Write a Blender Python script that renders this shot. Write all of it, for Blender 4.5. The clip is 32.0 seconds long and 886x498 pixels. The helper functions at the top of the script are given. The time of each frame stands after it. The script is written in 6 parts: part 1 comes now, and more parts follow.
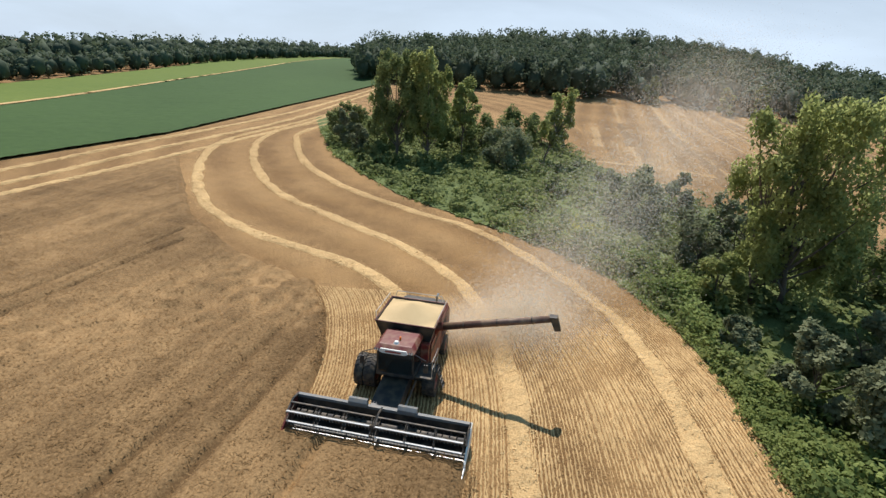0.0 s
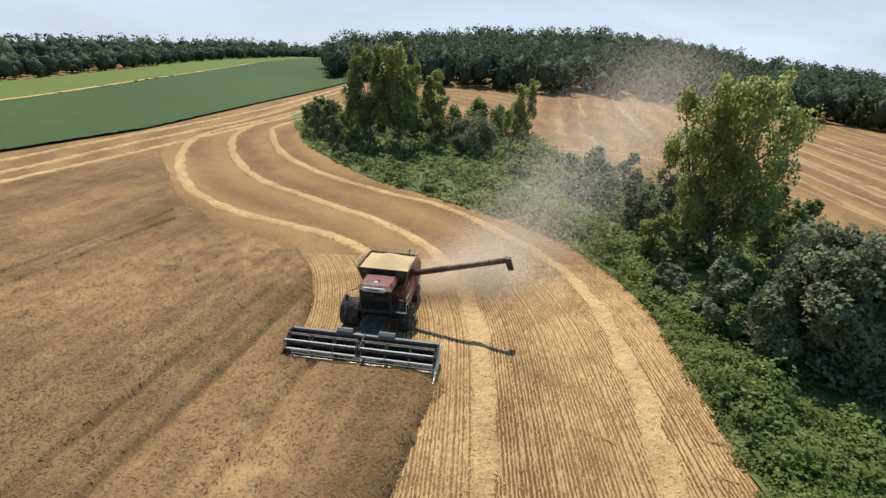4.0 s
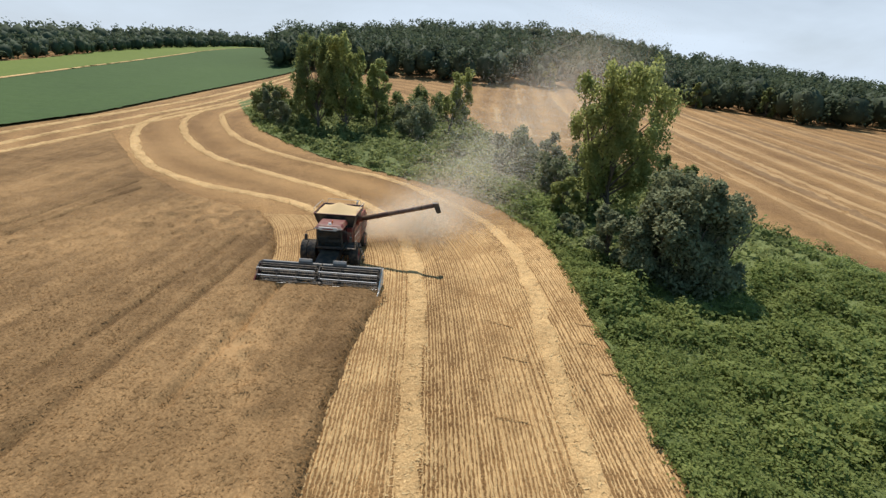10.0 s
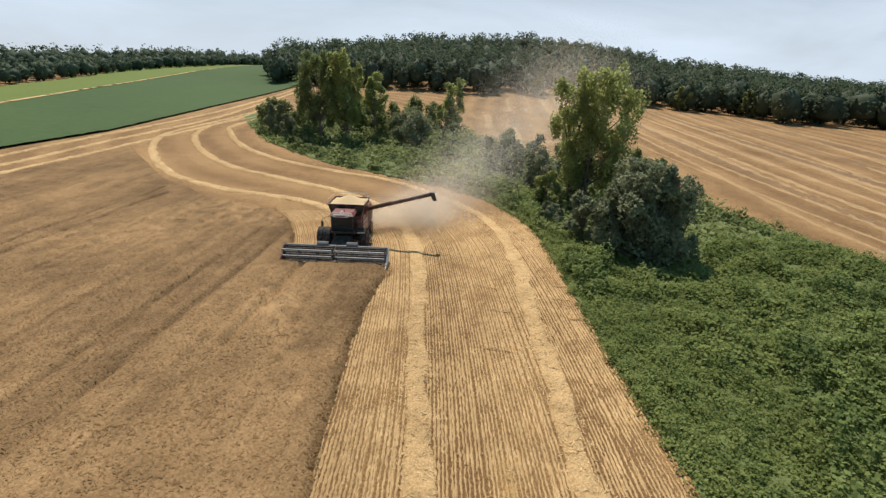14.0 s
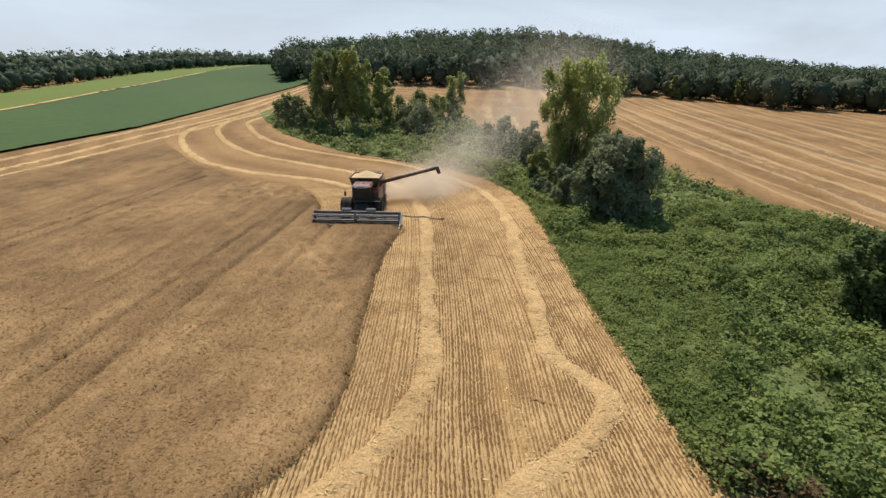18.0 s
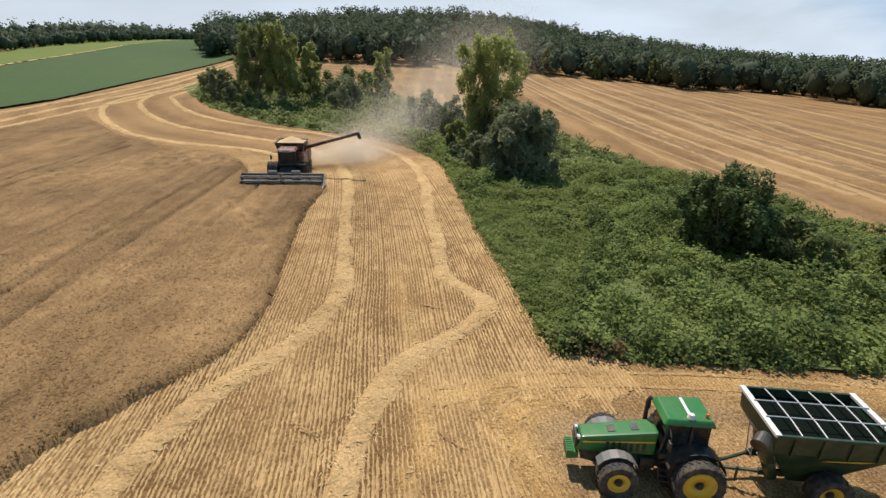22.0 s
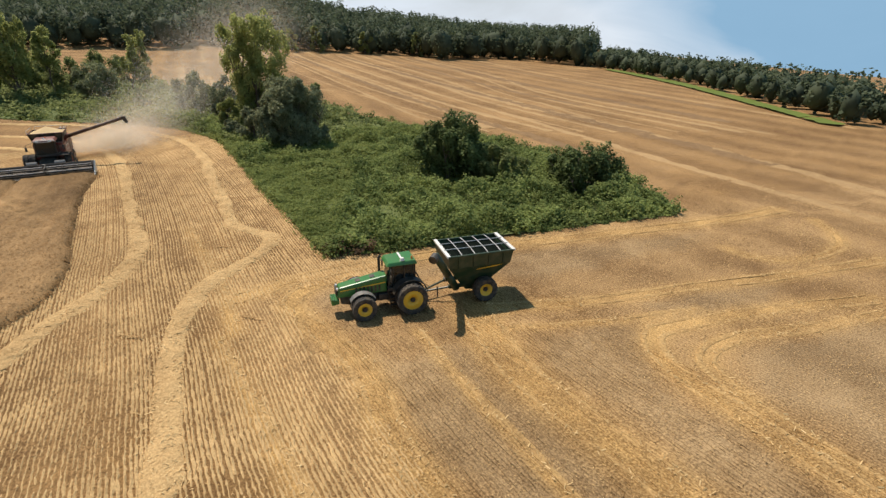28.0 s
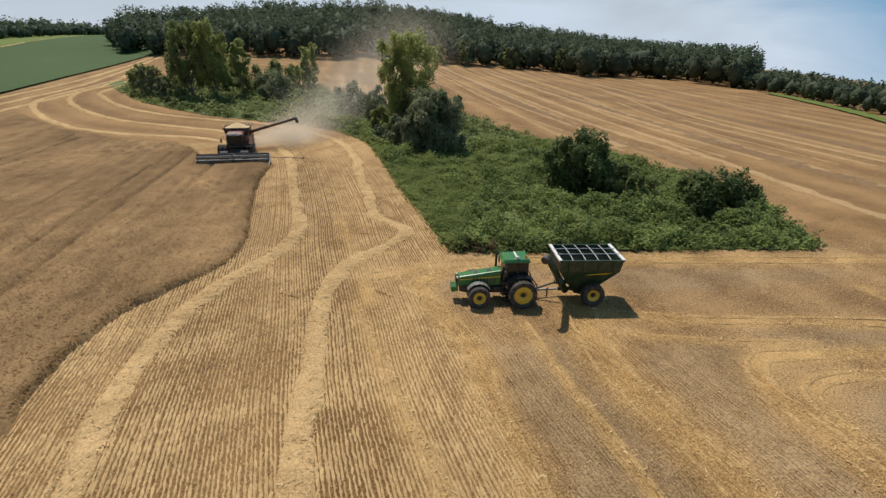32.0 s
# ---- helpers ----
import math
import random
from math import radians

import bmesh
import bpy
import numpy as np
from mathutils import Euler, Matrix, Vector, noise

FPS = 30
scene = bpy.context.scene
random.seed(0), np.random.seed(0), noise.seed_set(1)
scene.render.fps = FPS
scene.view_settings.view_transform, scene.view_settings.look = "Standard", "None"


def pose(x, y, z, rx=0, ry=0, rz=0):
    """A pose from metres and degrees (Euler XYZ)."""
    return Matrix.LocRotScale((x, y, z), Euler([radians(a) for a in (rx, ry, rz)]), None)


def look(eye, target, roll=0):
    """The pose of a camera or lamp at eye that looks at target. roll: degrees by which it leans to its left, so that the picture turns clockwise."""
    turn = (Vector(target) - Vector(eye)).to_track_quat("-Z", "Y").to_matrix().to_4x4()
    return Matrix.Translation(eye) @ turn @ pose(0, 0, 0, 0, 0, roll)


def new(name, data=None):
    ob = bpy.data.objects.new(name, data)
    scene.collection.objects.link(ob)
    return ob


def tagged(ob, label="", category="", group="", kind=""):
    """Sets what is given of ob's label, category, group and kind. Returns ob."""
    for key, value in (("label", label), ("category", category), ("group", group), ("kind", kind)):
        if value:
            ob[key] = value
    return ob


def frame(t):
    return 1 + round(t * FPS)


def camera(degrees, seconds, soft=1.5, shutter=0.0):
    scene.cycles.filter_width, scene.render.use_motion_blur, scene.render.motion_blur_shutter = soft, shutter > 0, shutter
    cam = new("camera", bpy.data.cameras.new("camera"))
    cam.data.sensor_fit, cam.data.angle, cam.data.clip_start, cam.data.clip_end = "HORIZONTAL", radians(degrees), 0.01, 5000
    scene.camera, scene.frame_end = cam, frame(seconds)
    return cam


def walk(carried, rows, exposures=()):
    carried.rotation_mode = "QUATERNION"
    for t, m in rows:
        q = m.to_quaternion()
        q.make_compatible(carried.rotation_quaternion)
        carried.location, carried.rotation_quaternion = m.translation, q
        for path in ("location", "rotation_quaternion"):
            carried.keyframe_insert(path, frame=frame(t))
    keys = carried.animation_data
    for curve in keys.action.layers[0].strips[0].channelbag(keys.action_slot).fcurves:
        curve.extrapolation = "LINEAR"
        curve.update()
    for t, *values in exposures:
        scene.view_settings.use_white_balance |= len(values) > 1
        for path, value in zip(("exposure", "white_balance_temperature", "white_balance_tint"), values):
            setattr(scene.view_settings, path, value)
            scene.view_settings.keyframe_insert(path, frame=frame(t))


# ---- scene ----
# ---- camera ----
cam = camera(80.26, 32.0, soft=1.4)
PATH = [
    (0, (-10.71, -36.26, 18.12), (-11.209, -17.385, 11.525), 3.47),
    (0.5, (-10.40, -36.95, 17.96), (-10.749, -18.006, 11.558), 3.59),
    (1, (-10.31, -37.66, 17.81), (-10.358, -18.763, 11.260), 4.71),
    (1.5, (-10.19, -38.37, 17.70), (-10.044, -19.525, 11.004), 4.97),
    (2, (-10.16, -39.14, 17.56), (-10.040, -20.322, 10.786), 4.06),
    (2.5, (-10.18, -39.89, 17.41), (-10.039, -21.012, 10.806), 3.61),
    (3, (-10.15, -40.67, 17.30), (-9.837, -21.779, 10.739), 3.87),
    (3.5, (-10.12, -41.45, 17.22), (-9.747, -22.560, 10.660), 3.40),
    (5.5, (-10.17, -44.66, 17.06), (-9.503, -25.745, 10.598), 1.82),
    (6, (-10.11, -45.39, 17.07), (-9.126, -26.414, 10.830), 2.52),
    (6.5, (-10.25, -46.24, 17.06), (-9.061, -27.211, 11.021), 2.86),
    (7, (-10.31, -47.11, 17.13), (-9.282, -28.076, 11.077), 1.83),
    (7.5, (-10.24, -47.84, 17.06), (-8.993, -28.904, 10.746), 2.93),
    (8, (-10.14, -48.64, 16.92), (-8.522, -29.776, 10.477), 4.01),
    (8.5, (-10.13, -49.42, 16.84), (-8.652, -30.556, 10.361), 1.56),
    (9, (-10.03, -50.25, 16.77), (-8.356, -31.422, 10.235), 1.72),
    (9.5, (-9.72, -50.93, 16.47), (-7.651, -32.221, 9.709), 3.12),
    (10, (-9.51, -51.58, 16.44), (-7.172, -32.873, 9.762), 3.50),
    (10.5, (-9.62, -52.55, 16.44), (-7.354, -33.735, 10.047), 1.46),
    (11, (-9.66, -53.31, 16.35), (-7.308, -34.489, 10.007), 1.28),
    (11.5, (-9.66, -54.25, 16.45), (-7.231, -35.436, 10.114), 2.00),
    (12, (-9.77, -55.17, 16.42), (-7.369, -36.352, 10.087), 1.82),
    (12.5, (-9.91, -56.20, 16.16), (-7.518, -37.447, 9.632), 1.59),
    (13, (-10.10, -57.11, 16.28), (-7.766, -38.359, 9.726), 1.41),
    (13.5, (-10.08, -58.10, 16.14), (-7.756, -39.261, 9.839), 1.47),
    (14, (-10.16, -59.03, 16.25), (-7.763, -40.196, 9.963), 1.83),
    (14.5, (-10.24, -60.12, 16.16), (-7.898, -41.323, 9.742), 1.58),
    (16.5, (-10.80, -65.96, 16.03), (-8.604, -47.148, 9.604), 0.87),
    (17, (-11.03, -67.03, 16.00), (-8.894, -48.408, 9.024), 0.35),
    (17.5, (-11.16, -67.90, 15.79), (-8.923, -49.418, 8.481), 0.89),
    (18, (-11.11, -68.87, 15.84), (-8.944, -50.055, 9.414), 0.52),
    (18.5, (-10.99, -69.67, 15.83), (-8.663, -50.757, 9.758), 1.26),
    (19, (-11.09, -70.75, 15.84), (-8.883, -51.736, 10.043), 0.59),
    (19.5, (-11.33, -71.82, 15.85), (-9.191, -53.020, 9.378), 0.78),
    (20, (-11.34, -72.91, 15.82), (-9.204, -54.248, 8.940), 1.66),
    (20.5, (-11.21, -74.55, 15.89), (-8.871, -56.022, 8.724), 1.79),
    (21, (-10.77, -74.67, 15.58), (-7.868, -56.293, 8.238), 0.44),
    (21.5, (-10.37, -75.23, 15.26), (-6.815, -57.040, 7.741), 0.73),
    (22, (-9.81, -75.73, 15.03), (-5.438, -57.516, 8.006), 1.46),
    (22.5, (-9.32, -76.37, 14.83), (-4.148, -58.159, 8.380), 1.40),
    (23, (-8.89, -77.26, 14.68), (-2.955, -59.369, 8.013), 1.62),
    (23.5, (-8.66, -78.29, 14.69), (-2.057, -60.645, 7.986), 1.01),
    (24, (-8.48, -79.61, 14.70), (-1.205, -62.244, 7.961), 0.34),
    (24.5, (-8.49, -81.00, 14.91), (-0.567, -63.936, 8.124), -0.30),
    (25, (-8.56, -82.57, 15.15), (0.122, -65.868, 8.413), -0.70),
    (25.5, (-8.70, -84.09, 15.39), (0.667, -67.631, 8.959), -1.37),
    (26, (-8.81, -85.34, 15.31), (0.957, -69.255, 8.526), -2.41),
    (26.5, (-9.13, -86.08, 15.01), (1.316, -70.554, 7.956), -0.94),
    (28.5, (-12.45, -86.75, 15.29), (-1.707, -72.130, 6.877), 0.13),
    (29, (-13.05, -87.44, 15.55), (-3.587, -73.239, 5.124), -2.06),
    (29.5, (-13.07, -88.41, 15.68), (-4.242, -73.743, 5.340), -2.07),
    (30, (-12.65, -89.28, 15.76), (-3.614, -73.266, 7.898), -2.62),
    (30.5, (-12.67, -89.61, 15.93), (-4.058, -72.994, 8.885), -2.33),
    (31, (-12.89, -89.77, 15.82), (-5.027, -73.103, 8.045), -1.10),
    (31.5, (-13.09, -89.85, 15.66), (-6.046, -72.777, 7.992), -1.01),
    (32, (-12.97, -89.76, 15.58), (-6.234, -72.380, 8.338), 0.75),
]
walk(cam, [(t, look(eye, target, roll)) for t, eye, target, roll in PATH],
     exposures=[(0.0, 0.20, 6250, 12), (12.0, 0.15, 6500, 13), (22.0, 0.13, 6600, 14), (26.0, 0.14, 6700, 14), (29.0, 0.07, 7000, 15), (30.0, -0.02, 6450, 12), (32.0, -0.13, 6500, 13)])

# ---- world, sun ----
SUN_AZ = radians(-5)      # from +y towards -x
SUN_EL = radians(61)
world = bpy.data.worlds.new("sky")
scene.world = world
world.use_nodes = True
wn, wl = world.node_tree.nodes, world.node_tree.links
bgn = wn["Background"]
sky = wn.new("ShaderNodeTexSky")
sky.sky_type = "NISHITA"
sky.sun_disc = False
sky.sun_elevation = SUN_EL
sky.sun_rotation = SUN_AZ
sky.altitude = 200
sky.air_density = 1.0
sky.dust_density = 1.2
sky.ozone_density = 1.5
# pale haze towards the horizon and thin high cloud over it
tc = wn.new("ShaderNodeTexCoord")
mp = wn.new("ShaderNodeMapping")
mp.inputs["Scale"].default_value = (1.1, 1.5, 5.0)
mp.inputs["Location"].default_value = (0.35, 0.1, 0.0)
cl = wn.new("ShaderNodeTexNoise")
cl.inputs["Scale"].default_value = 1.7
cl.inputs["Detail"].default_value = 7
cl.inputs["Roughness"].default_value = 0.55
cl.inputs["Distortion"].default_value = 0.5
cr = wn.new("ShaderNodeValToRGB")
cr.color_ramp.elements[0].position, cr.color_ramp.elements[1].position = 0.34, 0.62
cr.color_ramp.elements[0].color = (0.72, 0.72, 0.72, 1)
cr.color_ramp.elements[1].color = (1.0, 1.0, 1.0, 1)
sp = wn.new("ShaderNodeSeparateXYZ")
hz = wn.new("ShaderNodeMapRange")
hz.inputs["From Min"].default_value, hz.inputs["From Max"].default_value = 0.09, 0.30
hz.inputs["To Min"].default_value, hz.inputs["To Max"].default_value = 1.0, 0.0
hm = wn.new("ShaderNodeMath"); hm.operation = "MULTIPLY"
mx = wn.new("ShaderNodeMix")
mx.data_type = "RGBA"
mx.inputs["B"].default_value = (14.2, 16.8, 19.2, 1)
# the clear eastern sky, with wisps of cloud across it
east = wn.new("ShaderNodeVectorMath"); east.operation = "DOT_PRODUCT"
east.inputs[1].default_value = (0.87, -0.5, 0.9)
wisp = wn.new("ShaderNodeMath"); wisp.operation = "MULTIPLY_ADD"
wisp.inputs[1].default_value = -0.35
clear = wn.new("ShaderNodeMapRange")
clear.inputs["From Min"].default_value, clear.inputs["From Max"].default_value = 0.16, 0.34
clear.inputs["To Min"].default_value, clear.inputs["To Max"].default_value = 0.0, 0.9
blue = wn.new("ShaderNodeMix")
blue.data_type = "RGBA"
blue.inputs["B"].default_value = (4.2, 8.9, 13.6, 1)
wl.new(tc.outputs["Generated"], mp.inputs["Vector"])
wl.new(tc.outputs["Generated"], sp.inputs["Vector"])
wl.new(tc.outputs["Generated"], east.inputs[0])
wl.new(sp.outputs["Z"], hz.inputs["Value"])
wl.new(mp.outputs["Vector"], cl.inputs["Vector"])
wl.new(cl.outputs["Fac"], cr.inputs["Fac"])
wl.new(cl.outputs["Fac"], wisp.inputs[0])
wl.new(east.outputs["Value"], wisp.inputs[2])
wl.new(wisp.outputs[0], clear.inputs["Value"])
wl.new(cr.outputs["Color"], hm.inputs[0])
wl.new(hz.outputs["Result"], hm.inputs[1])
wl.new(clear.outputs["Result"], blue.inputs["Factor"])
wl.new(mx.outputs["Result"], blue.inputs["A"])
wl.new(hm.outputs[0], mx.inputs["Factor"])
wl.new(sky.outputs["Color"], mx.inputs["A"])
wl.new(blue.outputs["Result"], bgn.inputs["Color"])
bgn.inputs["Strength"].default_value = 0.045
sun = new("sun", bpy.data.lights.new("sun", "SUN"))
sun.data.energy = 5.0
sun.data.angle = radians(0.55)
sun.data.color = (1.0, 0.94, 0.845)
to_sun = Vector((math.sin(SUN_AZ) * math.cos(SUN_EL), math.cos(SUN_AZ) * math.cos(SUN_EL), math.sin(SUN_EL)))
sun.matrix_world = look(to_sun * 50, (0, 0, 0))


# ---- land: one height for every place ----
def land(x, y):
    x, y = np.asarray(x, float), np.asarray(y, float)
    s = (y - 12) / 22.0
    ramp = 0.045 * 22 * np.logaddexp(0, np.minimum(s, 18))
    east = 1 / (1 + np.exp(np.clip((x - 110) / 35.0, -40, 40)))
    mound = 19.5 * np.exp(-(((x - 112) / 145) ** 2 + ((y - 330) / 100) ** 2))
    fall = 0.10 * 12 * np.logaddexp(0, np.clip(((x - 170) * 0.827 - (y - 54) * 0.562 - 14) / 12, -40, 160))
    return ramp * (0.15 + 0.85 * east) + mound - fall


def lz(x, y):
    return float(land(x, y))


# ---- materials ----
def mat(name, base=(0.5, 0.5, 0.5), rough=0.6, metal=0.0, vary=0.0, scale=3.0, fine=0.0, fine_scale=40.0, bump=0.0, spec=0.5, dirt=None, dirt_amount=0.0):
    """Principled with two scales of noise in the colour and a fine relief."""
    m = bpy.data.materials.new(name)
    m.use_nodes = True
    n, l = m.node_tree.nodes, m.node_tree.links
    b = n["Principled BSDF"]
    b.inputs["Roughness"].default_value, b.inputs["Metallic"].default_value = rough, metal
    b.inputs["Specular IOR Level"].default_value = spec
    co = n.new("ShaderNodeTexCoord")
    n1, n2 = n.new("ShaderNodeTexNoise"), n.new("ShaderNodeTexNoise")
    n1.inputs["Scale"].default_value, n2.inputs["Scale"].default_value = scale, fine_scale
    n1.inputs["Detail"].default_value, n2.inputs["Detail"].default_value = 5, 4
    l.new(co.outputs["Object"], n1.inputs["Vector"]), l.new(co.outputs["Object"], n2.inputs["Vector"])
    a = n.new("ShaderNodeMath"); a.operation = "MULTIPLY_ADD"
    a.inputs[1].default_value, a.inputs[2].default_value = 2 * vary, 1 - vary
    l.new(n1.outputs["Fac"], a.inputs[0])
    c = n.new("ShaderNodeMath"); c.operation = "MULTIPLY_ADD"
    c.inputs[1].default_value, c.inputs[2].default_value = 2 * fine, 1 - fine
    l.new(n2.outputs["Fac"], c.inputs[0])
    d = n.new("ShaderNodeMath"); d.operation = "MULTIPLY"
    l.new(a.outputs[0], d.inputs[0]), l.new(c.outputs[0], d.inputs[1])
    mixc = n.new("ShaderNodeVectorMath"); mixc.operation = "SCALE"
    mixc.inputs[0].default_value = base
    l.new(d.outputs[0], mixc.inputs["Scale"])
    out = mixc.outputs[0]
    if dirt:
        n3 = n.new("ShaderNodeTexNoise")
        n3.inputs["Scale"].default_value, n3.inputs["Detail"].default_value = scale * 0.8 + 1.1, 8
        l.new(co.outputs["Object"], n3.inputs["Vector"])
        r = n.new("ShaderNodeValToRGB")
        r.color_ramp.elements[0].position, r.color_ramp.elements[1].position = 0.42, 0.72
        r.color_ramp.elements[1].color = (dirt_amount,) * 3 + (1,)
        l.new(n3.outputs["Fac"], r.inputs["Fac"])
        mm = n.new("ShaderNodeMix"); mm.data_type = "RGBA"
        l.new(r.outputs["Color"], mm.inputs["Factor"]), l.new(out, mm.inputs["A"])
        mm.inputs["B"].default_value = (*dirt, 1)
        out = mm.outputs["Result"]
    l.new(out, b.inputs["Base Color"])
    if bump:
        bp = n.new("ShaderNodeBump")
        bp.inputs["Strength"].default_value, bp.inputs["Distance"].default_value = 0.6, bump
        l.new(n2.outputs["Fac"], bp.inputs["Height"]), l.new(bp.outputs["Normal"], b.inputs["Normal"])
    return m


def leaf_mat(name, dark, light, trans=0.25, rough=0.75, patch=0.12, island=0.6, tone=False):
    """Leaves: each island takes its own shade between dark and light; larger patches drift too."""
    m = bpy.data.materials.new(name)
    m.use_nodes = True
    n, l = m.node_tree.nodes, m.node_tree.links
    b = n["Principled BSDF"]
    b.inputs["Roughness"].default_value = rough
    b.inputs["Specular IOR Level"].default_value = 0.12
    g = n.new("ShaderNodeNewGeometry")
    co = n.new("ShaderNodeTexCoord")
    nz = n.new("ShaderNodeTexNoise")
    nz.inputs["Scale"].default_value, nz.inputs["Detail"].default_value = patch, 3
    l.new(co.outputs["Object"], nz.inputs["Vector"])
    ad = n.new("ShaderNodeMath"); ad.operation = "MULTIPLY_ADD"; ad.use_clamp = True
    ad.inputs[1].default_value = 2.2
    sb = n.new("ShaderNodeMath"); sb.operation = "MULTIPLY_ADD"
    sb.inputs[1].default_value, sb.inputs[2].default_value = island, -0.6 - 0.5 * island
    l.new(g.outputs["Random Per Island"], sb.inputs[0])
    l.new(nz.outputs["Fac"], ad.inputs[0]), l.new(sb.outputs[0], ad.inputs[2])
    if tone:
        # lasting differences of ripeness and lean, drawn out along the drill
        at = n.new("ShaderNodeAttribute"); at.attribute_name = "tone"
        more = n.new("ShaderNodeMath"); more.operation = "ADD"; more.use_clamp = True
        l.new(ad.outputs[0], more.inputs[0]), l.new(at.outputs["Fac"], more.inputs[1])
        ad = more
    mm = n.new("ShaderNodeMix"); mm.data_type = "RGBA"
    mm.inputs["A"].default_value, mm.inputs["B"].default_value = (*dark, 1), (*light, 1)
    l.new(ad.outputs[0], mm.inputs["Factor"])
    l.new(mm.outputs["Result"], b.inputs["Base Color"])
    tr = n.new("ShaderNodeBsdfTranslucent")
    l.new(mm.outputs["Result"], tr.inputs["Color"])
    ms = n.new("ShaderNodeMixShader")
    ms.inputs["Fac"].default_value = trans
    l.new(b.outputs[0], ms.inputs[1]), l.new(tr.outputs[0], ms.inputs[2])
    l.new(ms.outputs[0], n["Material Output"].inputs["Surface"])
    return m


def field_mat(name, lo, hi, row=0.0, row_scale=1.0, patch=0.05, fine=6.0, contrast=1.0, bump=0.04, litter=False, tone=False):
    """Soil and straw: patches, fine litter and, over the attribute 'row' (metres across the drill), rows of stubble."""
    m = bpy.data.materials.new(name)
    m.use_nodes = True
    n, l = m.node_tree.nodes, m.node_tree.links
    b = n["Principled BSDF"]
    b.inputs["Roughness"].default_value = 0.85
    b.inputs["Specular IOR Level"].default_value = 0.15
    co = n.new("ShaderNodeTexCoord")
    big, mid, fin = (n.new("ShaderNodeTexNoise") for _ in range(3))
    for nd, sc, de in ((big, patch, 4), (mid, 0.55, 5), (fin, fine, 6)):
        nd.inputs["Scale"].default_value, nd.inputs["Detail"].default_value = sc, de
        l.new(co.outputs["Object"], nd.inputs["Vector"])
    fin.inputs["Roughness"].default_value = 0.75
    s1 = n.new("ShaderNodeMath"); s1.operation = "MULTIPLY_ADD"
    s1.inputs[1].default_value, s1.inputs[2].default_value = 0.9, -0.45
    l.new(big.outputs["Fac"], s1.inputs[0])
    s2 = n.new("ShaderNodeMath"); s2.operation = "MULTIPLY_ADD"
    s2.inputs[1].default_value = 0.7
    l.new(mid.outputs["Fac"], s2.inputs[0]), l.new(s1.outputs[0], s2.inputs[2])
    s3 = n.new("ShaderNodeMath"); s3.operation = "MULTIPLY_ADD"
    s3.inputs[1].default_value = 1.5 * contrast
    l.new(fin.outputs["Fac"], s3.inputs[0]), l.new(s2.outputs[0], s3.inputs[2])
    last = s3.outputs[0]
    if tone:
        at = n.new("ShaderNodeAttribute"); at.attribute_name = "tone"
        s4 = n.new("ShaderNodeMath"); s4.operation = "ADD"
        l.new(last, s4.inputs[0]), l.new(at.outputs["Fac"], s4.inputs[1])
        last = s4.outputs[0]
    off = 0.35 + 0.75 * contrast
    if row:
        at = n.new("ShaderNodeAttribute"); at.attribute_name = "row"
        sep = n.new("ShaderNodeVectorMath"); sep.operation = "MULTIPLY_ADD"
        wob = n.new("ShaderNodeTexNoise")
        wob.inputs["Scale"].default_value, wob.inputs["Detail"].default_value = 1.5, 4
        l.new(co.outputs["Object"], wob.inputs["Vector"])
        w1 = n.new("ShaderNodeMath"); w1.operation = "MULTIPLY_ADD"; w1.inputs[1].default_value = 0.09
        l.new(wob.outputs["Fac"], w1.inputs[0]), l.new(at.outputs["Fac"], w1.inputs[2])
        w2 = n.new("ShaderNodeMath"); w2.operation = "MULTIPLY"; w2.inputs[1].default_value = 2 * math.pi * row_scale
        l.new(w1.outputs[0], w2.inputs[0])
        w3 = n.new("ShaderNodeMath"); w3.operation = "SINE"
        l.new(w2.outputs[0], w3.inputs[0])
        w4 = n.new("ShaderNodeMath"); w4.operation = "MULTIPLY_ADD"; w4.inputs[1].default_value = row
        l.new(w3.outputs[0], w4.inputs[0]), l.new(last, w4.inputs[2])
        last = w4.outputs[0]
        # wider drill bouts
        v2 = n.new("ShaderNodeMath"); v2.operation = "MULTIPLY"; v2.inputs[1].default_value = 2 * math.pi / 7.4
        l.new(at.outputs["Fac"], v2.inputs[0])
        v3 = n.new("ShaderNodeMath"); v3.operation = "SINE"
        l.new(v2.outputs[0], v3.inputs[0])
        v4 = n.new("ShaderNodeMath"); v4.operation = "MULTIPLY_ADD"; v4.inputs[1].default_value = 0.14
        l.new(v3.outputs[0], v4.inputs[0]), l.new(last, v4.inputs[2])
        last = v4.outputs[0]
    sb = n.new("ShaderNodeMath"); sb.operation = "SUBTRACT"; sb.use_clamp = True
    sb.inputs[1].default_value = off - 0.5
    l.new(last, sb.inputs[0])
    mm = n.new("ShaderNodeMix"); mm.data_type = "RGBA"
    mm.inputs["A"].default_value, mm.inputs["B"].default_value = (*lo, 1), (*hi, 1)
    l.new(sb.outputs[0], mm.inputs["Factor"])
    out = mm.outputs["Result"]
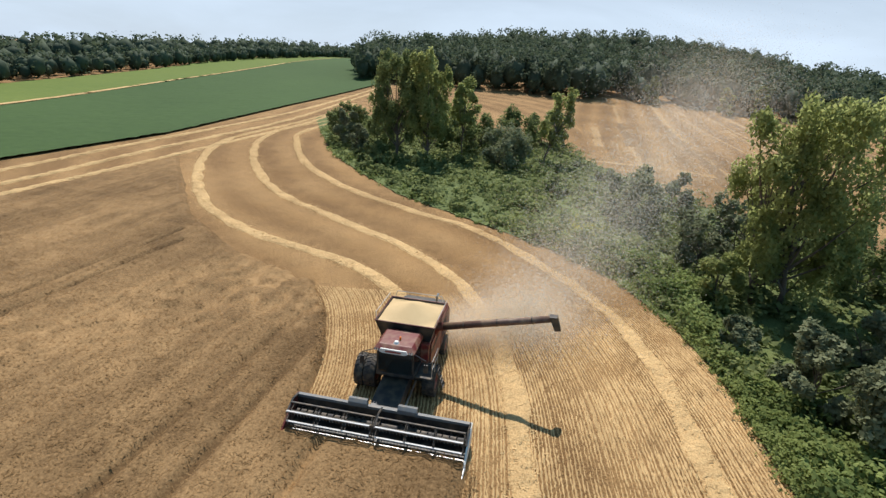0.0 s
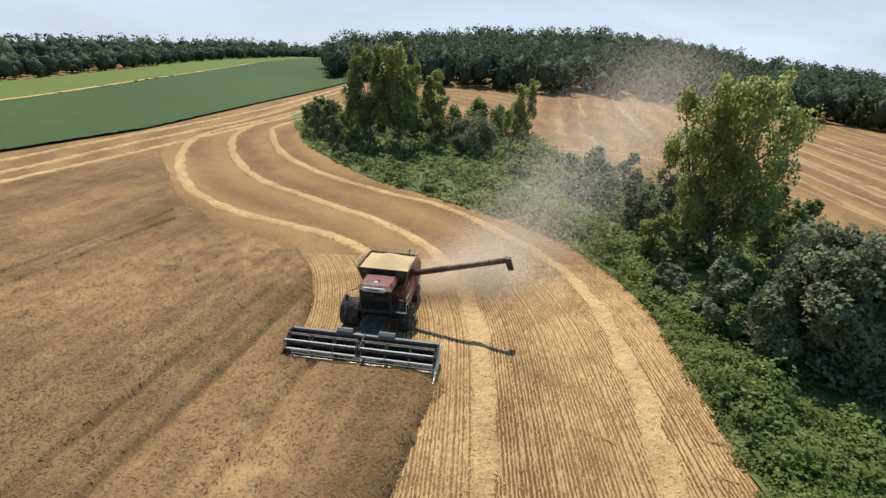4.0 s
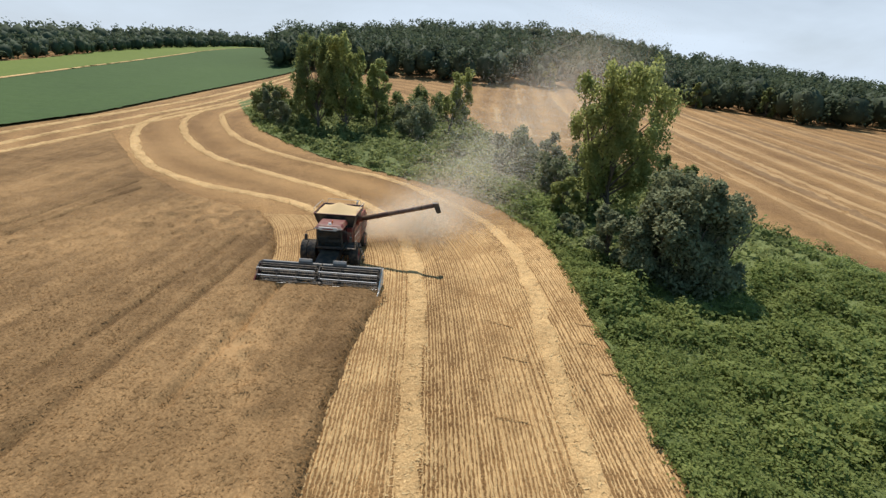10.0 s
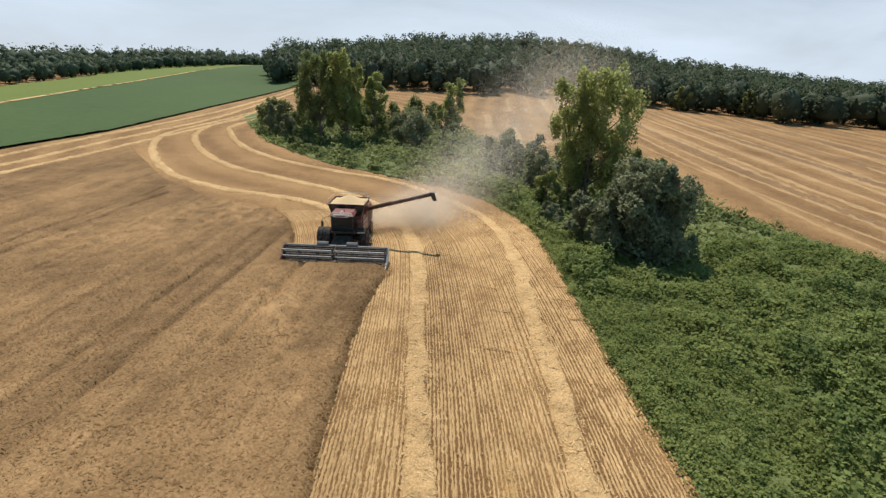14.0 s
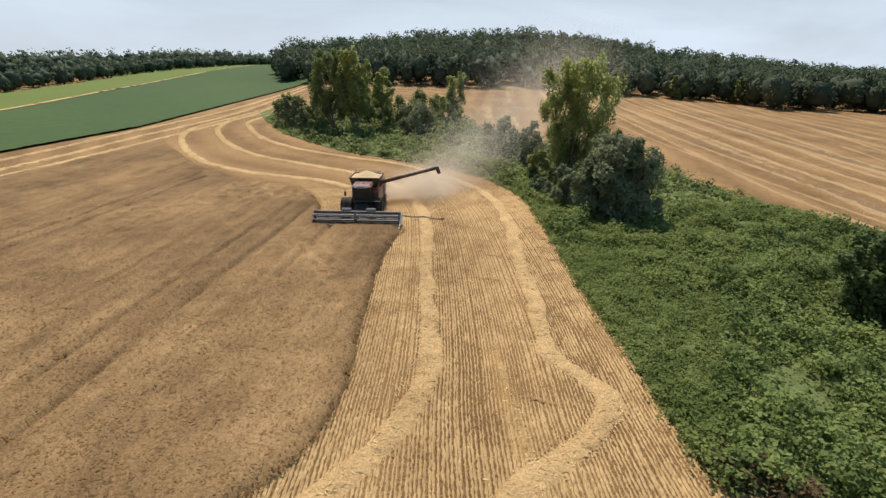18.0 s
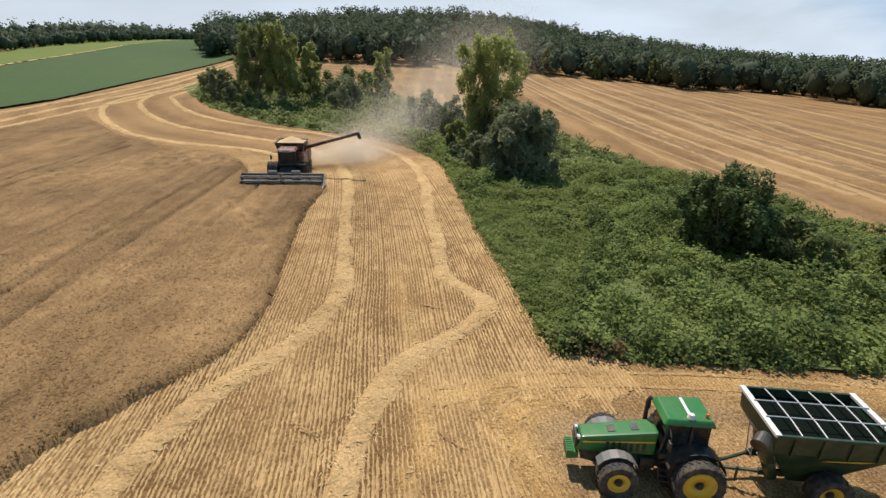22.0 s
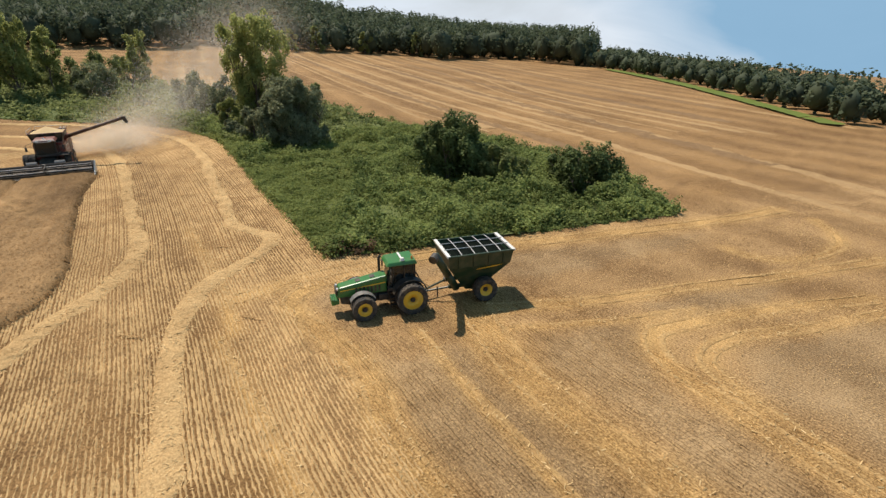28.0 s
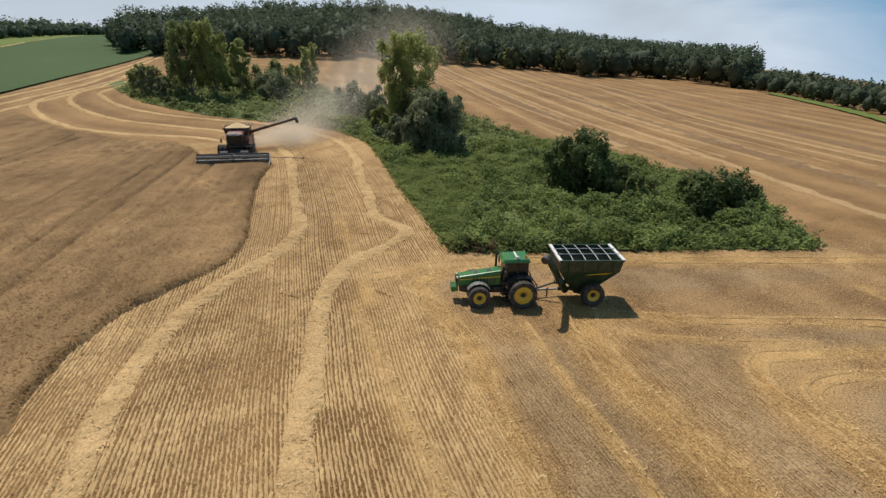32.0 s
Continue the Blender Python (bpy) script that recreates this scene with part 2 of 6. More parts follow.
    if litter:
        # golden straw litter and greyish trampled stubble, broken up by the fine litter
        for key, clo, chi in (("soil", (0.095, 0.046, 0.014), (0.30, 0.165, 0.060)), ("grey", (0.150, 0.097, 0.049), (0.40, 0.278, 0.148)), ("gold", (0.25, 0.140, 0.046), (0.68, 0.428, 0.165))):
            at = n.new("ShaderNodeAttribute"); at.attribute_name = key
            m2 = n.new("ShaderNodeMix"); m2.data_type = "RGBA"
            m2.inputs["A"].default_value, m2.inputs["B"].default_value = (*clo, 1), (*chi, 1)
            l.new(sb.outputs[0], m2.inputs["Factor"])
            br = n.new("ShaderNodeMath"); br.operation = "MULTIPLY_ADD"; br.inputs[1].default_value = 1.1; br.inputs[2].default_value = -0.55
            l.new(mid.outputs["Fac"], br.inputs[0])
            b2 = n.new("ShaderNodeMath"); b2.operation = "MULTIPLY"
            l.new(br.outputs[0], b2.inputs[0]), l.new(at.outputs["Fac"], b2.inputs[1])
            b3 = n.new("ShaderNodeMath"); b3.operation = "ADD"; b3.use_clamp = True
            l.new(b2.outputs[0], b3.inputs[0]), l.new(at.outputs["Fac"], b3.inputs[1])
            m3 = n.new("ShaderNodeMix"); m3.data_type = "RGBA"
            l.new(b3.outputs[0], m3.inputs["Factor"]), l.new(out, m3.inputs["A"]), l.new(m2.outputs["Result"], m3.inputs["B"])
            out = m3.outputs["Result"]
    l.new(out, b.inputs["Base Color"])
    if bump:
        bp = n.new("ShaderNodeBump")
        bp.inputs["Strength"].default_value, bp.inputs["Distance"].default_value = 0.7, bump
        l.new(sb.outputs[0], bp.inputs["Height"]), l.new(bp.outputs["Normal"], b.inputs["Normal"])
    return m


STUBBLE = field_mat("stubble", (0.125, 0.065, 0.025), (0.48, 0.305, 0.140), row=0.10, row_scale=1 / 0.19, fine=11.0, contrast=2.6, litter=True)
WHEAT = field_mat("wheat", (0.098, 0.056, 0.023), (0.345, 0.213, 0.096), patch=0.07, fine=7.0, contrast=1.5, bump=0.05, tone=True)
STRAW = field_mat("straw", (0.25, 0.152, 0.062), (0.70, 0.470, 0.222), fine=9.0, contrast=1.5, bump=0.05)
PALE = field_mat("pale stubble", (0.28, 0.175, 0.075), (0.68, 0.465, 0.225), fine=11.0, contrast=1.2, bump=0.03)
FADED = field_mat("faded straw", (0.21, 0.13, 0.058), (0.46, 0.30, 0.143), fine=3.0, contrast=1.1, bump=0.03)
BROWN = field_mat("brown stubble", (0.11, 0.062, 0.028), (0.29, 0.18, 0.085), fine=3.0, contrast=1.1, bump=0.03)
WISP = leaf_mat("pale wisps", (0.34, 0.21, 0.09), (0.66, 0.45, 0.21), trans=0.1, rough=0.85, patch=0.5)
GRASS = field_mat("rank grass", (0.055, 0.078, 0.025), (0.17, 0.195, 0.068), fine=5.0, contrast=1.0, bump=0.08)
SOY = field_mat("bean field", (0.032, 0.062, 0.018), (0.062, 0.105, 0.03), patch=0.02, fine=1.5, contrast=0.6, bump=0.1)
LIGHT_CROP = field_mat("light green field", (0.075, 0.115, 0.022), (0.15, 0.185, 0.04), patch=0.02, fine=1.5, contrast=0.6, bump=0.1)


# ---- mesh helpers ----
def mesh_from(name, verts, faces, smooth=False):
    me = bpy.data.meshes.new(name)
    verts = np.asarray(verts, np.float32)
    if isinstance(faces, np.ndarray):
        k = faces.shape[1]
        me.vertices.add(len(verts)), me.loops.add(faces.size), me.polygons.add(len(faces))
        me.vertices.foreach_set("co", verts.ravel())
        me.loops.foreach_set("vertex_index", faces.ravel().astype(np.int32))
        me.polygons.foreach_set("loop_start", np.arange(0, faces.size, k, dtype=np.int32))
        me.polygons.foreach_set("use_smooth", np.full(len(faces), smooth))
        me.update(calc_edges=True)
    else:
        me.from_pydata([tuple(map(float, v)) for v in verts], [], faces)
        me.polygons.foreach_set("use_smooth", [smooth] * len(me.polygons))
        me.update()
    return me


def row_attribute(me, values, key="row"):
    a = me.attributes.new(key, "FLOAT", "POINT")
    a.data.foreach_set("value", np.asarray(values, np.float32))


def solid(name, me, material, parent=None, label=""):
    me.materials.clear()
    me.materials.append(material)
    ob = new(name, me)
    if parent is not None:
        ob.parent = parent
    return tagged(ob, label)


def inside(px, py, poly):
    px, py = np.asarray(px), np.asarray(py)
    res = np.zeros(px.shape, bool)
    n = len(poly)
    for i in range(n):
        (x0, y0), (x1, y1) = poly[i], poly[(i + 1) % n]
        if y0 == y1:
            continue
        cross = ((y0 > py) != (y1 > py)) & (px < (x1 - x0) * (py - y0) / (y1 - y0) + x0)
        res ^= cross
    return res


def smooth_line(pts, step):
    """A Catmull-Rom line through the points, at even steps."""
    p = np.array(pts, float)
    p = np.vstack([2 * p[0] - p[1], p, 2 * p[-1] - p[-2]])
    out = []
    for i in range(1, len(p) - 2):
        for u in np.linspace(0, 1, 24, endpoint=False):
            a, b, c, d = p[i - 1 : i + 3]
            out.append(0.5 * (2 * b + (c - a) * u + (2 * a - 5 * b + 4 * c - d) * u**2 + (3 * b - a - 3 * c + d) * u**3))
    out.append(p[-2])
    out = np.array(out)
    s = np.r_[0, np.cumsum(np.hypot(*np.diff(out, axis=0).T))]
    q = np.arange(0, s[-1], step)
    return np.stack([np.interp(q, s, out[:, 0]), np.interp(q, s, out[:, 1])], -1)


def across(line):
    """The unit normals (to the right of the way) of a line."""
    d = np.gradient(line, axis=0)
    d /= np.maximum(np.hypot(d[:, 0], d[:, 1]), 1e-6)[:, None]
    return np.stack([d[:, 1], -d[:, 0]], -1)


def signed_distance(px, py, line):
    """Metres to the right (+) or left (-) of a line, for many points."""
    px, py = np.asarray(px, float), np.asarray(py, float)
    best = np.full(px.shape, 1e9)
    sign = np.ones(px.shape)
    for (x0, y0), (x1, y1) in zip(line[:-1], line[1:]):
        dx, dy = x1 - x0, y1 - y0
        u = np.clip(((px - x0) * dx + (py - y0) * dy) / (dx * dx + dy * dy), 0, 1)
        d = np.hypot(px - x0 - u * dx, py - y0 - u * dy)
        near = d < best
        best = np.where(near, d, best)
        sign = np.where(near, np.sign((px - x0) * dy - (py - y0) * dx), sign)
    return best * sign


def value_noise(x, y, scale, seed=0):
    """Smooth noise from 0 to 1 over the plan."""
    rng = np.random.RandomState(seed)
    g = rng.rand(256, 256)
    u, v = np.asarray(x) / scale + 1000, np.asarray(y) / scale + 1000
    i, j = np.floor(u).astype(int), np.floor(v).astype(int)
    fu, fv = u - i, v - j
    fu, fv = fu * fu * (3 - 2 * fu), fv * fv * (3 - 2 * fv)
    a, b = g[i % 256, j % 256], g[(i + 1) % 256, j % 256]
    c, d = g[i % 256, (j + 1) % 256], g[(i + 1) % 256, (j + 1) % 256]
    return (a * (1 - fu) + b * fu) * (1 - fv) + (c * (1 - fu) + d * fu) * fv


def snap_rim(v, f, poly, reach, wobble, seed):
    """Draws the rim of a gridded surface onto its outline; gives the rim's edges too."""
    e = np.concatenate([f[:, [0, 1]], f[:, [1, 2]], f[:, [2, 3]], f[:, [3, 0]]])
    _, first, count = np.unique(np.sort(e, 1), axis=0, return_index=True, return_counts=True)
    rim = e[first[count == 1]]
    rv = np.unique(rim)
    ring = np.array(list(poly) + list(poly[:1]), float)
    p = v[rv][:, :2]
    best, spot = np.full(len(rv), 1e9), p.copy()
    for p0, p1 in zip(ring[:-1], ring[1:]):
        d = p1 - p0
        q = p0 + np.clip(((p - p0) @ d) / (d @ d), 0, 1)[:, None] * d
        s = np.hypot(*(p - q).T)
        spot = np.where((s < best)[:, None], q, spot)
        best = np.minimum(best, s)
    spot[:, 0] += wobble * (value_noise(spot[:, 0], spot[:, 1], 1.4, seed) - 0.5)
    spot[:, 1] += wobble * (value_noise(spot[:, 0], spot[:, 1], 1.4, seed + 1) - 0.5)
    spot += np.random.RandomState(seed).normal(0, 0.04, spot.shape)
    move = best < reach
    v[rv[move], :2] = spot[move]
    return rim


def sheet(name, poly, material, lift, step, label, category="", bumpy=0.0, kind="structure", rows=None, seed=3):
    """A surface over a stretch of the plan that follows the land, with an uneven rim."""
    p = np.array(poly)
    xs = np.arange(p[:, 0].min(), p[:, 0].max() + step, step)
    ys = np.arange(p[:, 1].min(), p[:, 1].max() + step, step)
    gx, gy = np.meshgrid(xs, ys, indexing="ij")
    jit = (value_noise(gx, gy, 1.7, seed) - 0.5) * 1.2 + (value_noise(gx, gy, 0.6, seed + 1) - 0.5) * 0.5
    ok = inside(gx + jit, gy - jit, poly)
    z = land(gx, gy) + lift
    if bumpy:
        z = z + bumpy * (value_noise(gx, gy, 0.9, seed + 2) - 0.5) + bumpy * 0.8 * (np.random.RandomState(seed).rand(*gx.shape) - 0.5)
    ids = np.arange(gx.size).reshape(gx.shape)
    keep = ok[:-1, :-1] & ok[1:, :-1] & ok[:-1, 1:] & ok[1:, 1:]
    f = np.stack([ids[:-1, :-1], ids[1:, :-1], ids[1:, 1:], ids[:-1, 1:]], -1)[keep]
    used, inv = np.unique(f, return_inverse=True)
    v = np.stack([gx.ravel(), gy.ravel(), z.ravel()], -1)[used]
    snap_rim(v, inv.reshape(-1, 4), poly, 2.2 * step, 0.3, seed)
    me = mesh_from(name, v, inv.reshape(-1, 4), True)
    if rows is not None:
        row_attribute(me, rows(v[:, 0], v[:, 1]))
    return tagged(solid(name, me, material), label, category, kind=kind)


# ---- the plan ----
ROW_LINE = [(-44, 120), (-44, 94), (-50, 79), (-50, 63), (-44, 47), (-35, 31), (-25, 21.5), (-16, 13.5), (-10, 5), (-7, -7), (-7, -18), (-8, -32), (-9, -42), (-9.8, -48), (-11.0, -60), (-12.5, -74), (-14, -110)]
row_line = smooth_line(ROW_LINE, 3.0)
HEAD_LINE = [(1.8, -20), (1.4, -60), (0.6, -75), (0.2, -88), (0.0, -120)]
head_line = smooth_line(HEAD_LINE, 4.0)
GRASS_POLY = [(-48, 97), (-43, 82), (-33.5, 56), (-26, 43.5), (-19, 33), (-9.5, 24), (-1, 15.5), (3.8, 8.5), (6.2, 0), (6.6, -7), (5.6, -17), (4.7, -25), (3.7, -33), (3.0, -42), (2.2, -49), (1.9, -53.2), (7.0, -55.3), (14, -57.3), (22, -59.7), (30.5, -62.6), (32.3, -62.2), (35, -56.7), (39.5, -50.4), (39.3, -40), (40.5, -27), (36.5, -8), (34, 5), (33, 12), (31, 24), (22, 40), (14, 62), (10, 80), (0, 96), (-22, 106), (-42, 106)]
CROP_POLY = [(-92, -95), (-78, -35), (-66.5, 8), (-62.5, 23), (-59, 36), (-56, 45.5), (-48.5, 32.5), (-40.8, 19), (-31, 8.5), (-22.5, 3.6), (-20.0, -2), (-18.7, -8), (-18.65, -14.7), (-9.75, -16.2), (-10.3, -19.2), (-11.0, -22), (-12.0, -28), (-12.9, -37), (-13.6, -45), (-15.2, -50), (-18.3, -53.2), (-21, -56), (-23, -60.5), (-24, -66), (-26, -76), (-29, -95)]
HEADER_AT = (-14.0, -14.6)
HEADER_TURN = -9.0


def drill(x, y):
    a = signed_distance(x, y, row_line)
    b = signed_distance(x, y, head_line)
    head = (x > -3.2 + 0.02 * (y + 55) + 1.2 * (value_noise(x, y, 0.9, 41) - 0.5)) & (y < -57.2 - 0.28 * x + 2.4 * (value_noise(x, y, 0.8, 42) - 0.5))
    far = signed_distance(x, y, [(100.0, 168.0), (66.0, 22.0), (48.0, -52.0), (40.0, -90.0)])
    back = (x > 20) & (y > -58)
    return np.where(head, b, np.where(back, far, a))


GOLDS = [([(1.5, -56.6), (-2.2, -57.6), (-2.8, -61), (-2.4, -65), (-2.5, -68), (-3.5, -71.4), (-4.0, -75.6), (-4.6, -79), (-5, -88)], 1.2), ([(8, -63.4), (5.8, -65.5), (4.6, -68.3), (3.6, -71.4), (3.4, -74.6), (3.3, -78), (3.1, -82), (2.6, -92)], 1.7),
         ([(6.3, -65.7), (12.2, -68.9), (17.2, -70.7), (21.6, -72.6), (26.1, -74.3), (34, -77.2)], 0.9), ([(-5, -56), (0, -55.6), (7, -57.0), (15, -59.6), (24, -62.8), (32, -65.6), (40, -67.5)], 1.3),
         ([(26, -78.6), (19.5, -75.6), (14.0, -73.6), (11.9, -73.1), (10.4, -74.3), (9.7, -76.0), (9.4, -78.0), (9.0, -80.3), (8.6, -83.3), (7.8, -90)], 1.0), ([(27, -80.6), (19.5, -77.9), (16.0, -76.3), (13.2, -75.8), (11.7, -76.2), (10.9, -77.4), (10.2, -79.4), (9.6, -82.5), (8.8, -90)], 0.8),
         ([(-7.4, -60), (-7.5, -65), (-7.6, -71.6), (-7.5, -76), (-8, -86)], 0.5), ([(-4.9, -41), (-5.6, -53), (-6.4, -60)], 0.5), ([(1.7, -65.6), (0.9, -70.5), (0.3, -75), (-0.1, -79), (-0.5, -86)], 0.4),
         ([(5.6, -68.2), (9.5, -70.2), (12.6, -71.8), (17, -73.4)], 0.4), ([(39.1, -70.4), (35.5, -73.5), (31.4, -74.1), (27.9, -73.0), (26.6, -70.8), (27.1, -68.2)], 0.7)]
GREYS = [[(6.5, -69.3), (12.0, -72.4), (9.3, -74.5), (8.5, -76.6), (7.8, -80.4), (6.6, -83.7), (5.8, -92), (4.6, -92), (5.0, -82), (4.9, -79), (5.1, -75.4), (5.4, -72.2)],
         [(14, -77.3), (22, -79.5), (30, -83), (30, -92), (11, -92), (11.2, -84), (12.0, -79)], [(14, -70.6), (24, -74.4), (20, -75.2), (14.5, -72.9)],
         [(-1.4, -58.8), (3, -58.2), (5, -60), (1.5, -62), (-0.8, -64)], [(-1.5, -66.5), (0.9, -67.5), (2.6, -68.5), (1.9, -72), (1.6, -78), (1.2, -90), (-3.2, -90), (-2.7, -76), (-2.2, -71)],
         [(5, -58.6), (14, -61.2), (24, -64.6), (29, -66.4), (24, -67.5), (12, -64.4)]]


def litter(x, y):
    """How much golden straw litter (first) and trampled grey stubble (second) lies at each place."""
    gold, grey = np.zeros(x.shape), np.zeros(x.shape)
    for n, (pts, w) in enumerate(GOLDS):
        d = signed_distance(x, y, smooth_line(pts, 1.0))
        thick = 0.6 + 0.25 * value_noise(x, y, 2.5, 90 + n) + 0.4 * value_noise(d, y * 0.12, 0.7, 70 + n)
        gold = np.maximum(gold, thick * np.exp(-((np.abs(d) / (0.8 * w + 0.06)) ** 2.5)))
    for n, poly in enumerate(GREYS):
        d = np.abs(signed_distance(x, y, list(poly) + [poly[0]]))
        d = np.where(inside(x, y, poly), d, -d) + 1.2 * (value_noise(x, y, 2.0, 80 + n) - 0.5)
        grey = np.maximum(grey, np.clip(0.5 + d / 1.1, 0, 1))
    return np.clip(gold, 0, 1) * 0.7, grey * 0.6


def bare_soil(x, y):
    """Where the soil shows between standing stubble rows."""
    d = np.abs(signed_distance(x, y, list(CUT) + [CUT[0]]))
    rows = np.clip(0.5 + np.where(inside(x, y, CUT), d, -d) / 3.0, 0, 1) * 0.62
    head = np.clip((-50.5 - 0.28 * x - y) / 4.0, 0, 1) * np.clip((x + 6) / 3.0, 0, 1)
    return np.maximum(rows, 0.5 * (1 - head)) * (0.75 + 0.5 * value_noise(x, y, 4.0, 93))


# the stubble between wheat and grass, and west of the headland
CUT = [(-27, 9), (6.0, 1.5), (5.4, -17), (3.6, -33), (1.5, -51.5), (-4.5, -53), (-5.2, -60), (-4.6, -90), (-32, -90), (-25, -66), (-21.5, -55), (-14.5, -46), (-12.8, -36), (-11.3, -22), (-9.9, -15.5), (-18.5, -13.5), (-19, -6), (-20, 0)]

# the ground: one sheet to the horizon, finer where the camera passes
xs = np.r_[-3000, -2000, -1200, -800, -500, -340, -250, -180, np.arange(-130, -60, 3.0), np.arange(-60, -12, 0.8), np.arange(-12, 42, 0.5), np.arange(42, 60, 1.0), np.arange(60, 180, 4.0), 190, 230, 290, 370, 500, 800, 1300, 2000, 3000]
ys = np.r_[-3000, -1800, -1000, -500, -300, -180, np.arange(-130, -95, 3.0), np.arange(-95, -52, 0.5), np.arange(-52, 40, 0.8), np.arange(40, 130, 2.0), np.arange(130, 420, 10.0), 450, 520, 650, 900, 1400, 2200, 3200]
gx, gy = np.meshgrid(xs, ys, indexing="ij")
gz = land(gx, gy)
near = (np.abs(gx) < 70) & (gy > -100) & (gy < 60)
gz = gz + near * 0.05 * (value_noise(gx, gy, 2.2, 5) - 0.5) + near * 0.03 * (np.random.RandomState(2).rand(*gx.shape) - 0.5)
ids = np.arange(gx.size).reshape(gx.shape)
gf = np.stack([ids[:-1, :-1], ids[1:, :-1], ids[1:, 1:], ids[:-1, 1:]], -1).reshape(-1, 4)
me = mesh_from("ground", np.stack([gx.ravel(), gy.ravel(), gz.ravel()], -1), gf, True)
row_attribute(me, drill(gx.ravel(), gy.ravel()))
gold, grey = litter(gx.ravel(), gy.ravel())
row_attribute(me, gold, "gold")
row_attribute(me, grey, "grey")
row_attribute(me, bare_soil(gx.ravel(), gy.ravel()), "soil")
tagged(solid("ground", me, STUBBLE), "harvested grain field of pale stubble on brown soil", "field", kind="structure")

sheet("grass_strip", GRASS_POLY, GRASS, 0.10, 0.6, "rough green grass strip between two stubble fields", "grass", 0.12)
sheet("bean_field", [(-96, -40), (-86, 5), (-77.5, 37), (-68, 65), (-61, 114), (-48, 190), (-30, 300), (-60, 420), (-108, 390), (-116, 300), (-118, 167), (-116, 103), (-118, 60), (-125, -40)], SOY, 0.45, 1.2, "dark green bean field in even cover", "field", 0.12)
sheet("light_field", [(-127, -40), (-120, 60), (-118.5, 103), (-120, 167), (-118, 300), (-110, 392), (-70, 424), (-90, 480), (-150, 470), (-160, 300), (-150, 200), (-150, 100), (-160, -40)], LIGHT_CROP, 0.4, 2.2, "light green crop field beyond the beans", "field", 0.12)
sheet("field_track", [(-118.7, 60), (-116.4, 103), (-118.4, 167), (-116.4, 300), (-108.5, 391), (-109.8, 392), (-117.9, 300), (-119.9, 167), (-118.4, 103), (-120.2, 60)], STRAW, 0.5, 0.6, "pale dry track between two green fields", "track")
sheet("corn_strip", [(172, 60), (156, 32), (147, 17), (137, 2), (124, -14.5), (108, -34), (94, -51), (97, -53), (112, -35), (131, -13), (145, 5), (155, 21), (165, 37), (172, 53)], LIGHT_CROP, 0.35, 1.0, "narrow green crop strip along the far wood", "field", 0.15)

# ---- standing wheat ----
TRAMS = [[(-32, -56), (-27.6, -32), (-24, -14), (-21, 0)], [(-29.2, -56), (-24.7, -33), (-21.2, -15), (-19.0, -4)],
         [(-56, -60), (-49, -30), (-42, -2), (-38, 14)], [(-53.6, -60), (-46.6, -30), (-39.8, -2), (-36.3, 12)]]


def wheat_tone(x, y):
    """Streaks along the drill, broader and finer, and pale lodged patches."""
    c, a = 0.981 * x - 0.193 * y, 0.193 * x + 0.981 * y
    t = 0.26 * (value_noise(c, a * 0.07, 1.7, 41) - 0.5) + 0.36 * (value_noise(c, a * 0.10, 0.55, 42) - 0.5) + 0.30 * (value_noise(x, y, 6.0, 43) - 0.5)
    for line in TRAMS:
        d = signed_distance(x, y, smooth_line(line, 3.0))
        t = t - 0.55 * np.exp(-((d / 0.2) ** 2)) * (0.25 + 0.9 * value_noise(x, y, 3.0, 14))
    return 0.9 * t + 0.35 * np.clip(lodged(x, y) - 0.1, 0, 1)


def lodged(x, y):
    """Where the crop lies ruffled and pale."""
    r = np.exp(-(((x + 27) / 8) ** 2 + ((y - 1) / 7) ** 2)) + np.exp(-(((x + 16.5 + 0.2 * (y + 27)) / 1.5) ** 2 + ((y + 25) / 7) ** 2)) + 0.6 * np.exp(-(((x + 38) / 6) ** 2 + ((y + 8) / 5) ** 2)) + np.exp(-(((x + 22.2) / 0.8) ** 2 + ((y + 45) / 4) ** 2))
    return np.clip(r, 0, 1) * np.clip(3.2 * (value_noise(x * 1.2 + 0.5 * y, y - 0.4 * x, 1.0, 16) - 0.36), 0, 1)


def wheat_top(x, y):
    c, a = 0.981 * x - 0.193 * y, 0.193 * x + 0.981 * y
    h = 0.52 + 0.14 * (value_noise(x, y, 5.0, 11) - 0.5) + 0.09 * (value_noise(x, y, 1.1, 12) - 0.5) + 0.10 * (value_noise(c, a * 0.12, 0.7, 13) - 0.5)
    for line in TRAMS:
        d = signed_distance(x, y, smooth_line(line, 3.0))
        h = h - 0.42 * np.exp(-((d / 0.22) ** 2)) * (0.35 + 0.75 * value_noise(x, y, 3.0, 14))
    d = signed_distance(x, y, [(-20.6, -36.0), (-18.0, -22.0), (-16.4, -14.0)])
    h = h - 0.5 * np.exp(-((d / 0.26) ** 2)) * (y > -30)
    h = h - 0.28 * lodged(x, y)
    h = h - 0.22 * np.clip(value_noise(x + y * 0.4, y * 0.6, 6.0, 15) - 0.62, 0, 1) * 2
    return h


